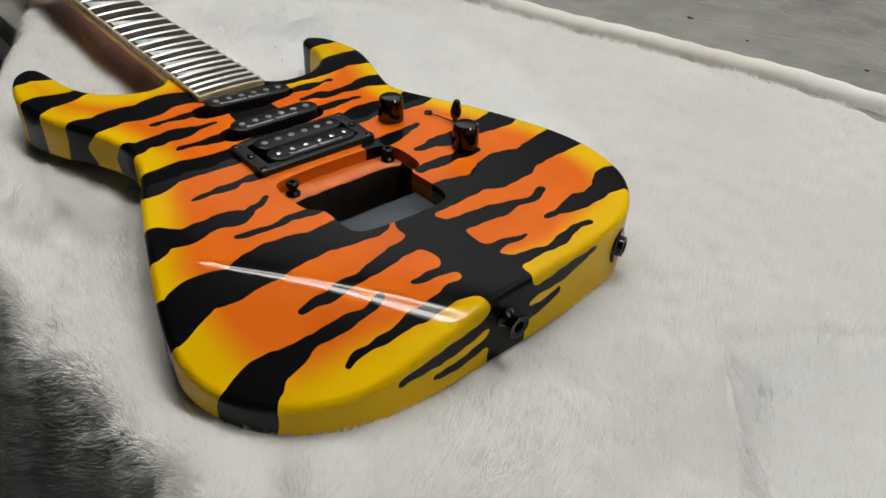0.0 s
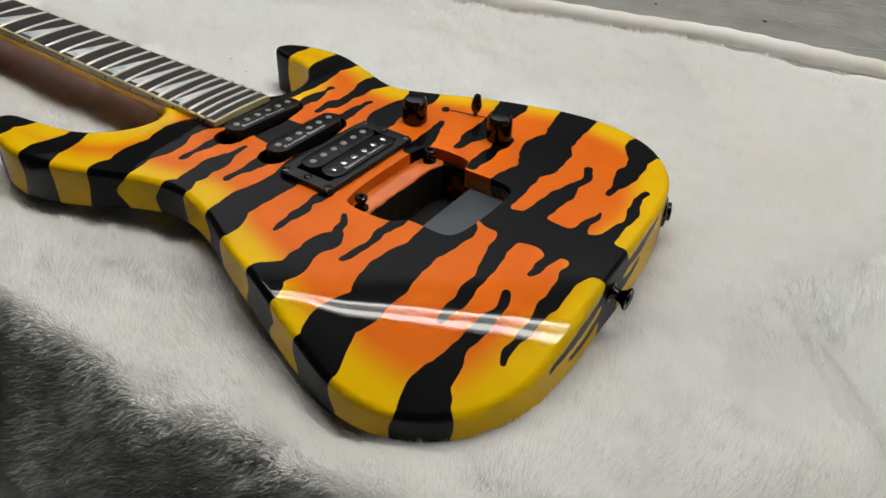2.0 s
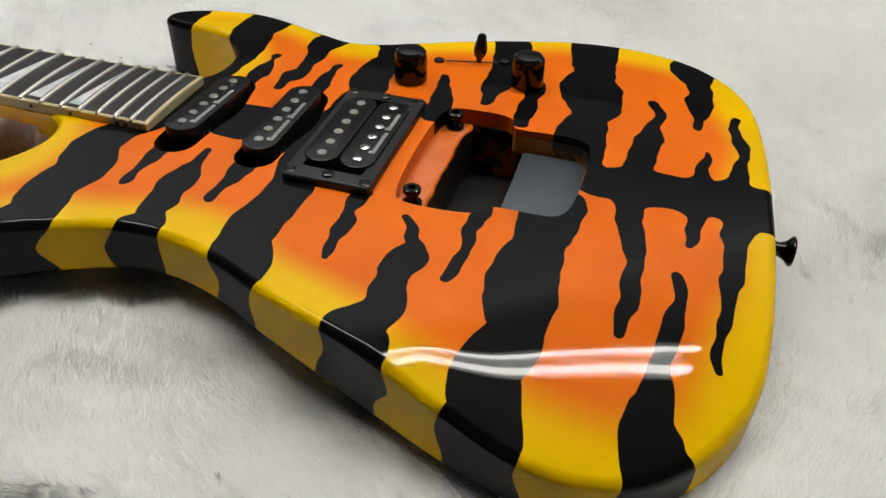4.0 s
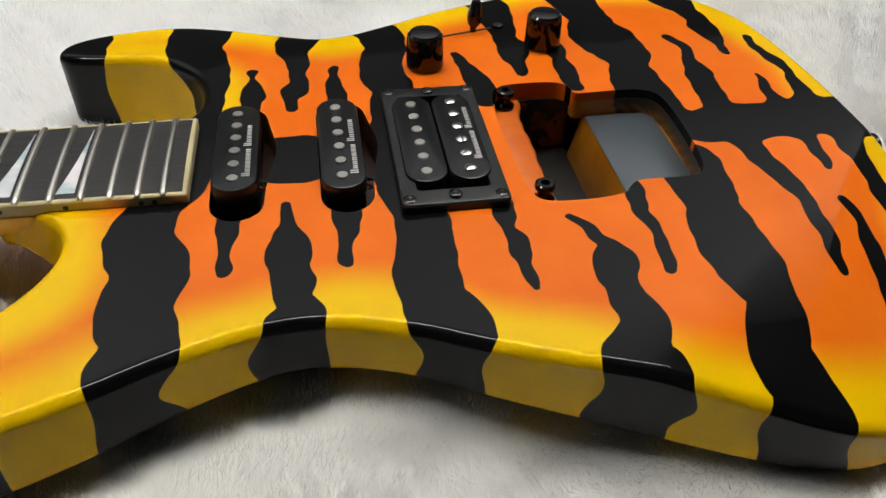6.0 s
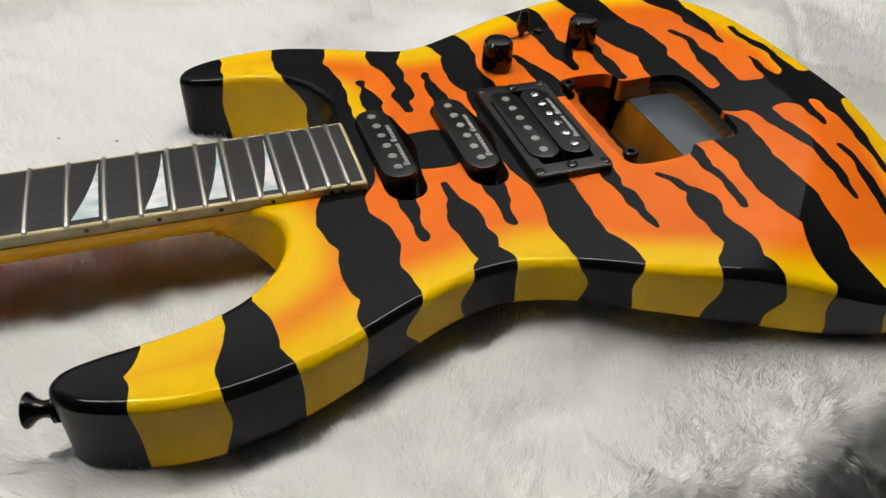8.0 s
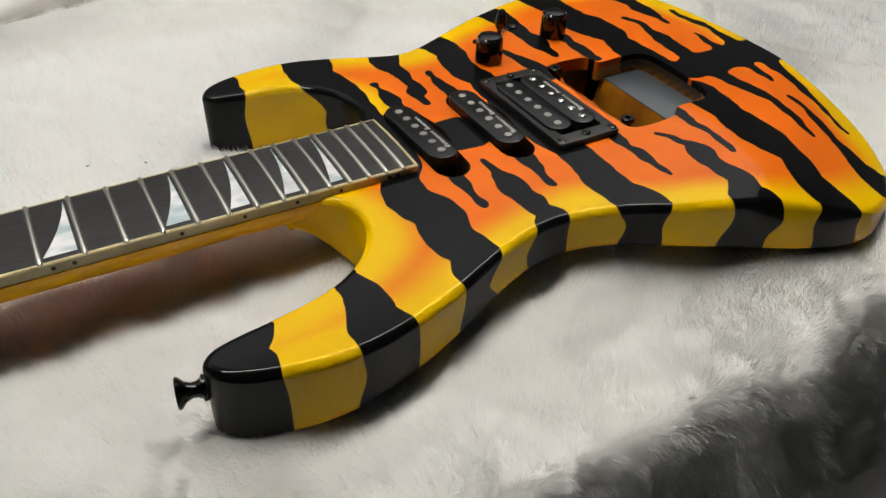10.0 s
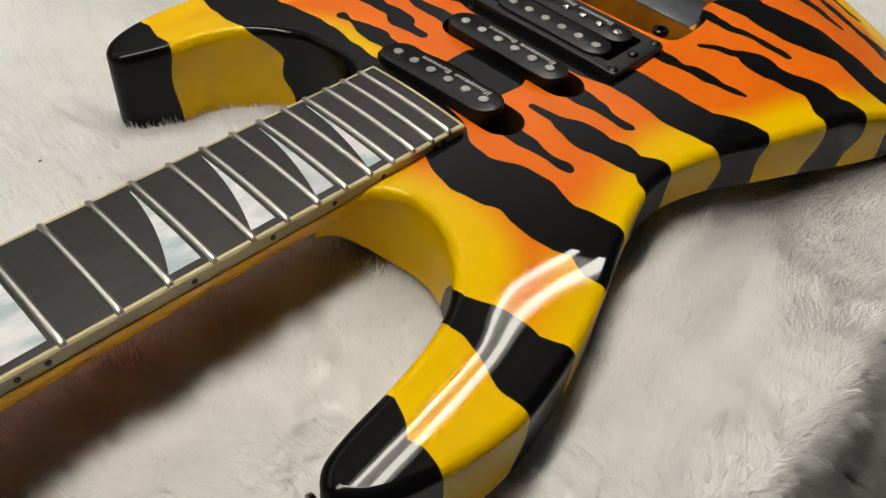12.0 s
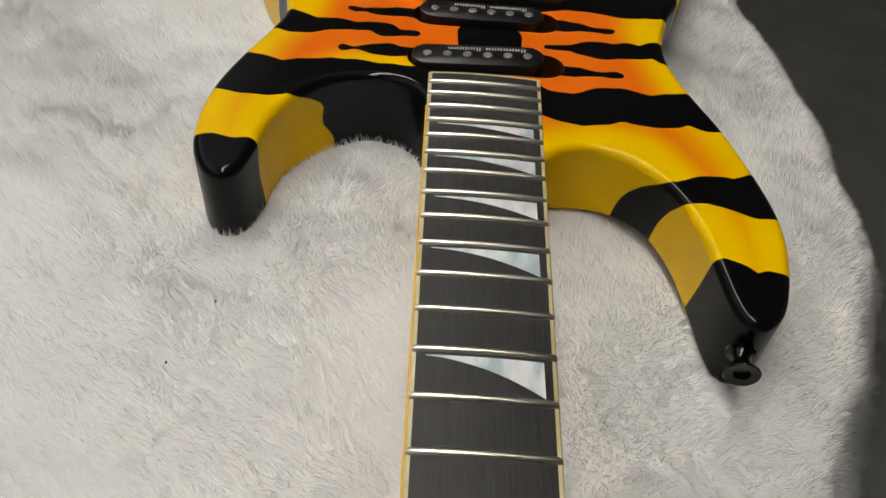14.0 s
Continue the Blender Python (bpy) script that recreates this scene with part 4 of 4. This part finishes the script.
# the recess wall under the lip, brown where the black spray missed it
wall_line = np.array([p for p in TREMOLO if p[0] > 183.4])
middle = wall_line.mean(0)
wall_line = wall_line - (wall_line - middle) / np.hypot(*(wall_line - middle).T)[:, None] * 0.35
heights = np.linspace(TOP - 0.0042, 0.0312, 9)
verts = [(x / 1000, y / 1000, z) for z in heights for x, y in wall_line]
m = len(wall_line)
faces = [(k * m + i, k * m + i + 1, (k + 1) * m + i + 1, (k + 1) * m + i) for k in range(8) for i in range(m - 1)]
wall_me = mesh_of("recess_wall", verts, faces, OVERSPRAY)
bare = []
for z in heights:
    deep = (TOP - 0.0042 - z) / 0.0096
    for x, y in wall_line:
        ragged = 0.18 * math.sin(x * 0.9 + y * 0.7 + z * 900) + 0.12 * math.sin(y * 1.7 - z * 1500)
        treble_side = 1.2 if y > 30 and x < 204 + 4 * deep else 0.0
        bass_corner = 1.2 if y < -20 - 6 * (1 - deep) + 8 * ragged and x > 205 else 0.0
        bare.append(max(treble_side, bass_corner, 0.42 * deep + ragged * deep))
layer = wall_me.attributes.new("bare", "FLOAT", "POINT")
layer.data.foreach_set("value", bare)
part("recess_wall", wall_me, hollow, "brown overspray fading to amber")
bm = bmesh.new()
box(bm, (0.1909, -0.0325, 0.0316), (0.2246, 0.0348, 0.0326), 0.0004)
part("cover_plate", bm_mesh("cover_plate", bm, PLATE), hollow, "slate-grey plastic plate")
for lo, hi in ((0.0465, 0.0495), (-0.0468, -0.0440)):
    bm = bmesh.new()
    box(bm, (0.158, lo, 0.006), (0.186, hi, 0.0362))
    part("hollow_side", bm_mesh("hollow_side", bm, RAGGED), hollow, "orange wall under ragged black overspray")
for y in (-34.3, 41.2):
    prof = [(0.0048, 0.0362), (0.0046, 0.0376), (0.0030, 0.0392), (0.0027, 0.0412), (0.0040, 0.0424), (0.0044, 0.0436), (0.0042, 0.0450), (0.0034, 0.0455), (0.0020, 0.0455), (0.0018, 0.0440), (0, 0.0440)]
    post = part("bridge_post", bm_mesh("bridge_post", lathe(prof, 24, Matrix.Translation((0.1515, y / 1000, 0.0006))), BLACK_CHROME, 30), guitar, "black bridge post with hexagon socket")


# -- strap buttons and jack --
BUTTON = [(0.0058, 0.0), (0.0060, 0.0016), (0.0046, 0.0022), (0.0036, 0.0040), (0.0034, 0.0062), (0.0046, 0.0088), (0.0068, 0.0108), (0.0072, 0.0118), (0.0068, 0.0124), (0.0034, 0.0118), (0.0030, 0.0100), (0, 0.0098)]


def strap_button(place, way):
    m = Matrix.Translation(place) @ Vector(way).to_track_quat("Z", "Y").to_matrix().to_4x4()
    part("strap_button", bm_mesh("strap_button", lathe(BUTTON, 28, m), BLACK_CHROME, 30), guitar, "black chrome strap button")


strap_button((0.3136, -0.0022, 0.0275), (1, 0.0, 0))
strap_button((-0.1338, -0.1055, 0.0245), (-1, 0.18, 0))
jack = lathe([(0.0115, 0.0), (0.0115, 0.0014), (0.0102, 0.0022), (0.0068, 0.0022), (0.0064, 0.0052), (0.0052, 0.0056), (0.0040, 0.0054), (0.0038, 0.001), (0, 0.001)], 28, Matrix.Translation((0.3035, 0.1070, 0.022)) @ Vector((1, 0.42, 0)).to_track_quat("Z", "Y").to_matrix().to_4x4())
part("output_jack", bm_mesh("output_jack", jack, BLACK_CHROME, 30), guitar, "black chrome output jack")


# ---- plush blanket ----
BRINK_X = np.linspace(-0.8, 0.9, 341)
BRINK_Y = np.interp(BRINK_X, [-0.8, -0.40, -0.30, -0.22, -0.16, -0.10, -0.05, 0.0, 0.03, 0.06, 0.11, 0.16, 0.20, 0.27, 0.45, 0.9], [0.10, -0.045, -0.090, -0.128, -0.160, -0.190, -0.206, -0.212, -0.214, -0.214, -0.209, -0.204, -0.200, -0.195, -0.191, -0.19])
BRINK_Y = eased(BRINK_Y[:, None], 4.0)[:, 0]


def brink(x):
    """Where the blanket rolls over the bench's edge, metres."""
    return np.interp(x, BRINK_X, BRINK_Y) + 0.020 + 0.003 * np.sin(x * 33) + 0.002 * np.sin(x * 71 + 1)


def lumps(u, v, seed):
    """Smooth uneven heights about zero, one bump to a unit."""
    grid = np.random.default_rng(seed).uniform(-1, 1, (128, 128))
    i, j = np.floor(u).astype(int), np.floor(v).astype(int)
    a, b = u - i, v - j
    a, b = a * a * (3 - 2 * a), b * b * (3 - 2 * b)
    at = lambda p, q: grid[p % 128, q % 128]
    return (at(i, j) * (1 - a) + at(i + 1, j) * a) * (1 - b) + (at(i, j + 1) * (1 - a) + at(i + 1, j + 1) * a) * b


def swell(x, y):
    """Slow rise and fall of the blanket."""
    h = 0.0022 * np.sin(x * 17 + 1.2 * np.sin(y * 9)) * np.sin(y * 14 + 0.6) + 0.0014 * np.sin(x * 41 + y * 23) * np.sin(y * 37 - x * 11)
    across = 0.79 * (x - 0.391) + 0.61 * (y - 0.106)
    below = 0.832 * (x - 0.391) - 0.555 * (y - 0.106)
    crease = np.exp(-((across / 0.007) ** 2)) / (1 + np.exp(-np.clip(below / 0.008, -40, 40)))
    crease = crease + 0.6 * np.exp(-((below / 0.007) ** 2)) / (1 + np.exp(-np.clip(across / 0.008, -40, 40)))
    h += 0.0030 * lumps(x / 0.034, y / 0.034, 5) + 0.0022 * lumps(x / 0.015, y / 0.015, 6)
    h -= 0.006 * crease
    h += 0.008 * np.exp(-(((x - 0.060) / 0.095) ** 2) - ((y + 0.100) / 0.028) ** 2)
    return h


def blanket_surface(x, s):
    """Place and outward normal at x and s metres in from the brink (below zero: over the edge)."""
    b = brink(x)
    roll = 0.016
    flat = s >= 0
    a = np.clip(-s, 0, roll * 1.2) / roll
    hang = np.clip(-s - roll * 1.2, 0, None)
    y = np.where(flat, b + s, b - roll * np.sin(a) - hang * math.cos(1.2))
    z = np.where(flat, 0.0, -roll * (1 - np.cos(a)) - hang * math.sin(1.2))
    share = np.where(flat, 1, np.clip(1 + s / 0.08, 0, 1))
    z = z + swell(x, y) * share - 0.002
    step = 0.0015
    nx = (swell(x - step, y) - swell(x + step, y)) / (2 * step) * share
    ny = np.where(flat, 0, -np.sin(a)) + (swell(x, y - step) - swell(x, y + step)) / (2 * step) * share
    nz = np.where(flat, 1, np.cos(a))
    size = np.sqrt(nx * nx + ny * ny + nz * nz)
    return y, z, nx / size, ny / size, nz / size


RIM_Y = np.interp(BRINK_X, [-0.8, -0.3, -0.18, -0.02, 0.104, 0.218, 0.308, 0.45, 0.9], [0.33, 0.36, 0.388, 0.421, 0.458, 0.487, 0.499, 0.505, 0.48])
RIM_Y = eased(RIM_Y[:, None], 5.0)[:, 0]


def far_rim(x):
    """Distance across from the brink to the piped edge."""
    return np.interp(x, BRINK_X, RIM_Y) + 0.0015 * np.sin(x * 37) - brink(x)


def blanket_mesh():
    xs = np.linspace(-0.75, 0.85, 240)
    verts, faces = [], []
    us = np.concatenate([np.linspace(-0.42, -0.05, 16), np.linspace(-0.045, 0.0, 12), np.linspace(0.01, 1.0, 150)])
    X, U = np.meshgrid(xs, us, indexing="ij")
    S = np.where(U < 0, U, U * far_rim(X))
    y, z, *_ = blanket_surface(X, S)
    P = np.stack([X, y, z], -1).reshape(-1, 3)
    n = len(us)
    faces = [(i * n + j, (i + 1) * n + j, (i + 1) * n + j + 1, i * n + j + 1) for i in range(len(xs) - 1) for j in range(n - 1)]
    return mesh_of("cloth", P, faces, CLOTH)


def brushed(x, y):
    """A patch of longer nap beyond the crease."""
    across = 0.79 * (x - 0.391) + 0.61 * (y - 0.106)
    below = 0.832 * (x - 0.391) - 0.555 * (y - 0.106)
    return 1 / (1 + np.exp(-np.clip(across / 0.003, -40, 40))) / (1 + np.exp(-np.clip(below / 0.004, -40, 40)))


def fluffed(x, y):
    """The freshly brushed, whiter pile beside the treble side of the guitar."""
    bow = np.interp(x, [-0.30, -0.216, -0.118, 0.013, 0.064, 0.124, 0.171, 0.24], [0.25, 0.275, 0.301, 0.300, 0.284, 0.261, 0.231, 0.177])
    bow = bow + 0.003 * np.sin(x * 90) + 0.002 * np.sin(x * 210 + 1)
    return 1 / (1 + np.exp(-np.clip((bow - y) / 0.004, -40, 40))) / (1 + np.exp(-np.clip((0.24 - x) / 0.02, -40, 40))) / (1 + np.exp(-np.clip((y - 0.03) / 0.02, -40, 40)))


def pile_mesh(count, seed, x0, x1, length, width):
    """Plush strands rooted on the blanket, gathered into tufts that lean with the nap."""
    rng = np.random.default_rng(seed)
    x = rng.uniform(x0, x1, count)
    s = -0.12 + 0.78 * rng.uniform(0, 1, count) ** 1.35
    ok = s < far_rim(x) - 0.003
    x, s = x[ok], s[ok]
    y = blanket_surface(x, s)[0]
    keep = ~inside(x * 1000, y * 1000, OUTLINE[::6]) | (nearest(x * 1000, y * 1000, OUTLINE[::6]) < 22)
    x, s = x[keep], s[keep]
    m = len(x)
    # every strand belongs to a tuft
    cell = 0.0030
    jx, js = x + rng.normal(0, 0.0014, m), s + rng.normal(0, 0.0014, m)
    i, j = np.floor((jx - x0) / cell).astype(int) + 3, np.floor((js + 0.13) / cell).astype(int) + 3
    off = rng.uniform(-0.45, 0.45, (2, i.max() + 1, j.max() + 1))
    tx, ts = x0 + (i - 2.5 + off[0][i, j]) * cell, -0.13 + (j - 2.5 + off[1][i, j]) * cell
    twist = rng.normal(0, 0.5, off[0].shape)[i, j]
    rise = rng.normal(0, 0.22, off[0].shape)[i, j]
    long = rng.uniform(0.6, 1.45, off[0].shape)[i, j]
    y, z, nx, ny, nz = blanket_surface(x, s)
    ty, tz, *_ = blanket_surface(tx, ts)
    tip = brushed(x, y)
    fresh = np.maximum(fluffed(x, y), 0.8 * tip)
    edge = np.exp(-(((s + 0.012) / 0.014) ** 2))
    turn = 2.3 + 0.8 * np.sin(tx * 17 + 2.0 * np.sin(ty * 13)) + 0.6 * np.sin(ty * 25 + 1.7 * np.sin(tx * 21 + 1)) + 0.35 * np.sin(tx * 110 + ty * 70)
    turn = turn + tip * 0.5 + twist
    turn = turn * (1 - edge) + edge * (4.4 + twist * 4.0)
    lean = np.clip(0.82 - 0.45 * edge + 0.10 * np.sin(tx * 47 + ty * 29) * np.sin(ty * 55 - tx * 13) + rise - 0.1 * tip - 0.15 * fresh, 0.15, 1.35)

    def heading(turn, lean):
        lx, ly, up = np.cos(turn) * np.sin(lean), np.sin(turn) * np.sin(lean), np.cos(lean)
        return np.stack([lx, ly * nz + up * ny, -ly * ny + up * nz], 1)

    tuft = heading(turn, lean)
    own = heading(turn + rng.normal(0, 0.5, m) * (1 + edge), np.clip(lean + rng.normal(0, 0.24, m), 0.05, 1.45))
    nrm = np.stack([nx, ny, nz], 1)
    close = nearest(x * 1000, y * 1000, OUTLINE[::6])
    ln = length * long * (1 - 0.4 * np.exp(-((close / 12) ** 2))) * rng.uniform(0.6, 1.15, m) * (1 + 0.2 * tip - 0.55 * edge)
    root = np.stack([x, y, z], 1) - nrm * 0.0005
    centre = np.stack([tx, ty, tz], 1)
    first = own * 0.45 + nrm * 0.8
    first /= np.linalg.norm(first, axis=1)[:, None]
    mid = root + first * (ln * 0.45)[:, None]
    end = mid + own * (ln * 0.6)[:, None]
    gather = (rng.uniform(0.0, 0.26, m) + 0.1 * edge)[:, None]
    end += gather * (centre + nrm * (length * 0.3) + tuft * (length * 0.75) - end)
    d = end - mid
    d /= np.maximum(np.linalg.norm(d, axis=1), 1e-6)[:, None]
    side = np.cross(d, nrm)
    side /= np.maximum(np.linalg.norm(side, axis=1), 1e-6)[:, None]
    w = width * rng.uniform(0.7, 1.3, m)[:, None]
    d = end - root
    d /= np.maximum(np.linalg.norm(d, axis=1), 1e-6)[:, None]
    up = np.cross(side, d)
    verts = np.stack([root + up * w, root - up * w * 0.5 - side * w * 0.87, root - up * w * 0.5 + side * w * 0.87, end], 1).reshape(-1, 3)
    base = (np.arange(m) * 4)[:, None]
    tris = np.concatenate([base + [1, 0, 3], base + [2, 1, 3], base + [0, 2, 3]], 1).reshape(-1, 3)
    me = bpy.data.meshes.new("pile")
    me.vertices.add(len(verts))
    me.vertices.foreach_set("co", verts.astype(np.float32).ravel())
    me.loops.add(tris.size)
    me.loops.foreach_set("vertex_index", tris.astype(np.int32).ravel())
    me.polygons.add(len(tris))
    me.polygons.foreach_set("loop_start", np.arange(0, tris.size, 3, dtype=np.int32))
    me.polygons.foreach_set("use_smooth", np.ones(len(tris), bool))
    me.materials.append(FUR)
    me.update(calc_edges=True)
    square = nrm - d * (nrm * d).sum(1)[:, None]
    square /= np.maximum(np.linalg.norm(square, axis=1), 1e-3)[:, None]
    soft = nrm * 0.62 + square * 0.38 + rng.normal(0, 0.16, (m, 3))
    soft /= np.linalg.norm(soft, axis=1)[:, None]
    me.normals_split_custom_set_from_vertices(np.repeat(soft, 4, 0).astype(np.float32))
    layer = me.attributes.new("fluff", "FLOAT", "POINT")
    layer.data.foreach_set("value", np.repeat(fresh, 4).astype(np.float32))
    return me


blanket = tagged(new("plush_blanket"), "white fluffy plush blanket spread over the bench, piped along one edge", "blanket")
part("cloth", blanket_mesh(), blanket)
tagged(part("pile", pile_mesh(860000, 3, -0.42, 0.62, 0.0078, 0.00027), blanket, "soft white plush pile"), kind="stuff")


def piping_mesh():
    loops = []
    for k in range(161):
        x = -0.75 + 1.6 * k / 160
        s = far_rim(np.array([x]))
        y, z, *_ = blanket_surface(np.array([x]), s)
        loops.append([(x, y[0] + 0.0095 + (0.0095 + 0.0005 * math.sin(k * 0.9)) * math.cos(a), 0.0055 + 0.0095 * math.sin(a) + 0.0006 * math.sin(k * 1.7)) for a in np.linspace(0, 2 * math.pi, 15)[:-1]])
    return mesh_of("piping", *loft(loops), PIPING)


PIPING = fur_material("cream_plush_piping", (0.72, 0.67, 0.60), (0.78, 0.74, 0.68))
part("piping", piping_mesh(), blanket, "rounded cream edge piping")


# ---- bench and room ----
bench = tagged(new("workbench"), "grey scuffed workbench under the blanket", "workbench")
bm = bmesh.new()
box(bm, (-1.2, -0.055, -0.053), (1.4, 1.35, -0.014), 0.004)
top = part("bench_top", bm_mesh("bench_top", bm, BENCH), bench, "grey scuffed bench top with scored lines")
for x, y in ((-1.1, 0.01), (1.3, 0.01), (-1.1, 1.25), (1.3, 1.25)):
    bm = bmesh.new()
    box(bm, (x - 0.035, y - 0.035, -0.78), (x + 0.035, y + 0.035, -0.052), 0.004)
    part("leg", bm_mesh("leg", bm, BLACK_SATIN), bench)
random.seed(11)
for k in range(9):
    for angle in (28, -24):
        bm = bmesh.new()
        box(bm, (-0.42, -0.0007, -0.0145), (0.42, 0.0007, -0.0136))
        line = part("scored_line", bm_mesh("scored_line", bm, SCRATCH), top)
        line.location = (-0.1 + 0.11 * k + random.uniform(-0.02, 0.02), 0.80, 0)
        line.rotation_euler.z = radians(angle + random.uniform(-2, 2))

for x, y, r in ((0.017, 0.610, 0.004), (0.103, 0.60, 0.002), (0.231, 0.63, 0.0025), (-0.06, 0.70, 0.002), (0.33, 0.57, 0.0018)):
    bm = bmesh.new()
    bmesh.ops.create_icosphere(bm, subdivisions=2, radius=r)
    for v in bm.verts:
        v.co = Vector((v.co.x * (1 + 0.4 * math.sin(v.co.y * 900)), v.co.y * 0.7, v.co.z * 0.35))
    bmesh.ops.translate(bm, vec=(x, y, -0.0135), verts=bm.verts)
    tagged(new("crumb", bm_mesh("crumb", bm, SPECK)), "small dark crumb lying on the grey bench", "debris", group="crumbs on the bench")

for x, y in ((-0.112, 0.112), (-0.145, 0.124)):
    bm = bmesh.new()
    bmesh.ops.create_icosphere(bm, subdivisions=2, radius=0.0006)
    for v in bm.verts:
        v.co = Vector((v.co.x * (1.5 + 0.3 * math.sin(v.co.y * 3000)), v.co.y * 0.7, v.co.z * 0.6))
    bmesh.ops.translate(bm, vec=(x, y, 0.0046), verts=bm.verts)
    tagged(new("lint_speck", bm_mesh("lint_speck", bm, SPECK)), "tiny dark speck of lint caught in the plush", "lint", group="lint on the blanket")

for name, lo, hi, material in (
    ("floor", (-3.5, -3.2, -0.88), (3.5, 4.2, -0.78), FLOOR),
    ("ceiling", (-3.5, -3.2, 2.10), (3.5, 4.2, 2.20), CEILING),
    ("wall_north", (-3.5, 4.2, -0.88), (3.5, 4.3, 2.20), WALL),
    ("wall_south", (-3.5, -3.3, -0.88), (3.5, -3.2, 2.20), WALL),
    ("wall_east", (3.5, -3.3, -0.88), (3.6, 4.3, 2.20), WALL),
    ("wall_west", (-3.6, -3.3, -0.88), (-3.5, 4.3, 2.20), WALL),
):
    bm = bmesh.new()
    box(bm, lo, hi)
    tagged(new(name, bm_mesh(name, bm, material)), name.replace("_", " ") + " of a plain workshop", name.split("_")[0], kind="structure")

# unseen dark panel added under the near half of the ceiling, for dark reflections
bm = bmesh.new()
box(bm, (-3.4, -2.6, 1.86), (3.4, 0.72, 1.93), 0.004)
tagged(new("shade_panel", bm_mesh("shade_panel", bm, DARK_PANEL)), "unseen dark panel added above the workbench to darken reflections", "loft", kind="structure")
# unseen panel added as soft fill and lacquer reflection, its glow graded along y
PANEL_GLOW = glowing("graded_panel_glow", (0.97, 0.985, 1.0), PANEL_STRENGTH)
_n, _l = PANEL_GLOW.node_tree.nodes, PANEL_GLOW.node_tree.links
_c, _x, _r = _n.new("ShaderNodeTexCoord"), _n.new("ShaderNodeSeparateXYZ"), _n.new("ShaderNodeMapRange")
_l.new(_c.outputs["Object"], _x.inputs[0])
_l.new(_x.outputs[1], _r.inputs[0])
_r.inputs[1].default_value, _r.inputs[2].default_value, _r.inputs[3].default_value, _r.inputs[4].default_value = 0.8, 1.7, PANEL_STRENGTH * 0.08, PANEL_STRENGTH * 1.05
_f, _m = _n.new("ShaderNodeMapRange"), _n.new("ShaderNodeMath")
_l.new(_x.outputs[1], _f.inputs[0])
_f.inputs[1].default_value, _f.inputs[2].default_value, _f.inputs[3].default_value, _f.inputs[4].default_value = 1.6, 3.4, 1.0, 0.15
_m.operation = "MULTIPLY"
_l.new(_r.outputs[0], _m.inputs[0])
_l.new(_f.outputs[0], _m.inputs[1])
_l.new(_m.outputs[0], _n["Emission"].inputs[1])
fill_panel = tagged(new("fill_panel_1"), "wide unseen glowing panel added below the ceiling as soft fill", "window", kind="structure")
bm = bmesh.new()
box(bm, (-3.3, 0.80, 2.082), (3.3, 4.0, 2.092))
part("glow_sheet", bm_mesh("glow_sheet", bm, PANEL_GLOW), fill_panel)
for lo, hi in (((-3.4, 0.72, 2.06), (3.4, 0.80, 2.098)), ((-3.4, 4.0, 2.06), (3.4, 4.08, 2.098))):
    bm = bmesh.new()
    box(bm, lo, hi, 0.004)
    part("panel_edge", bm_mesh("panel_edge", bm, LAMP_WHITE), fill_panel)


def tube_lamp(place, turn, strength, length=1.2):
    lamp = tagged(new("ceiling_light"), "white twin-tube fluorescent ceiling light", "ceiling light", group="ceiling lights")
    bm = bmesh.new()
    box(bm, (-length / 2 - 0.002, -0.10, 0.03), (length / 2 + 0.002, 0.10, 0.085), 0.008)
    part("housing", bm_mesh("housing", bm, LAMP_WHITE), lamp)
    glow = glowing("fluorescent_glow", (1.0, 0.98, 0.915), strength)
    for y, r in ((-0.05, 0.023), (0.05, 0.014)):
        bm = lathe([(r, -length / 2), (r, length / 2)], 20, Matrix.Translation((0, y, 0)) @ Matrix.Rotation(radians(90), 4, "Y"))
        part("tube", bm_mesh("tube", bm, glow), lamp)
    lamp.matrix_basis = Matrix.Translation(place) @ Matrix.Rotation(radians(turn), 4, "Z")
    return lamp


for k in range(2):
    x = -0.52 + 1.275 * k
    tube_lamp((x, 0.275 + 0.167 * x, 1.78), 9.5, TUBE_OVER, length=1.293)
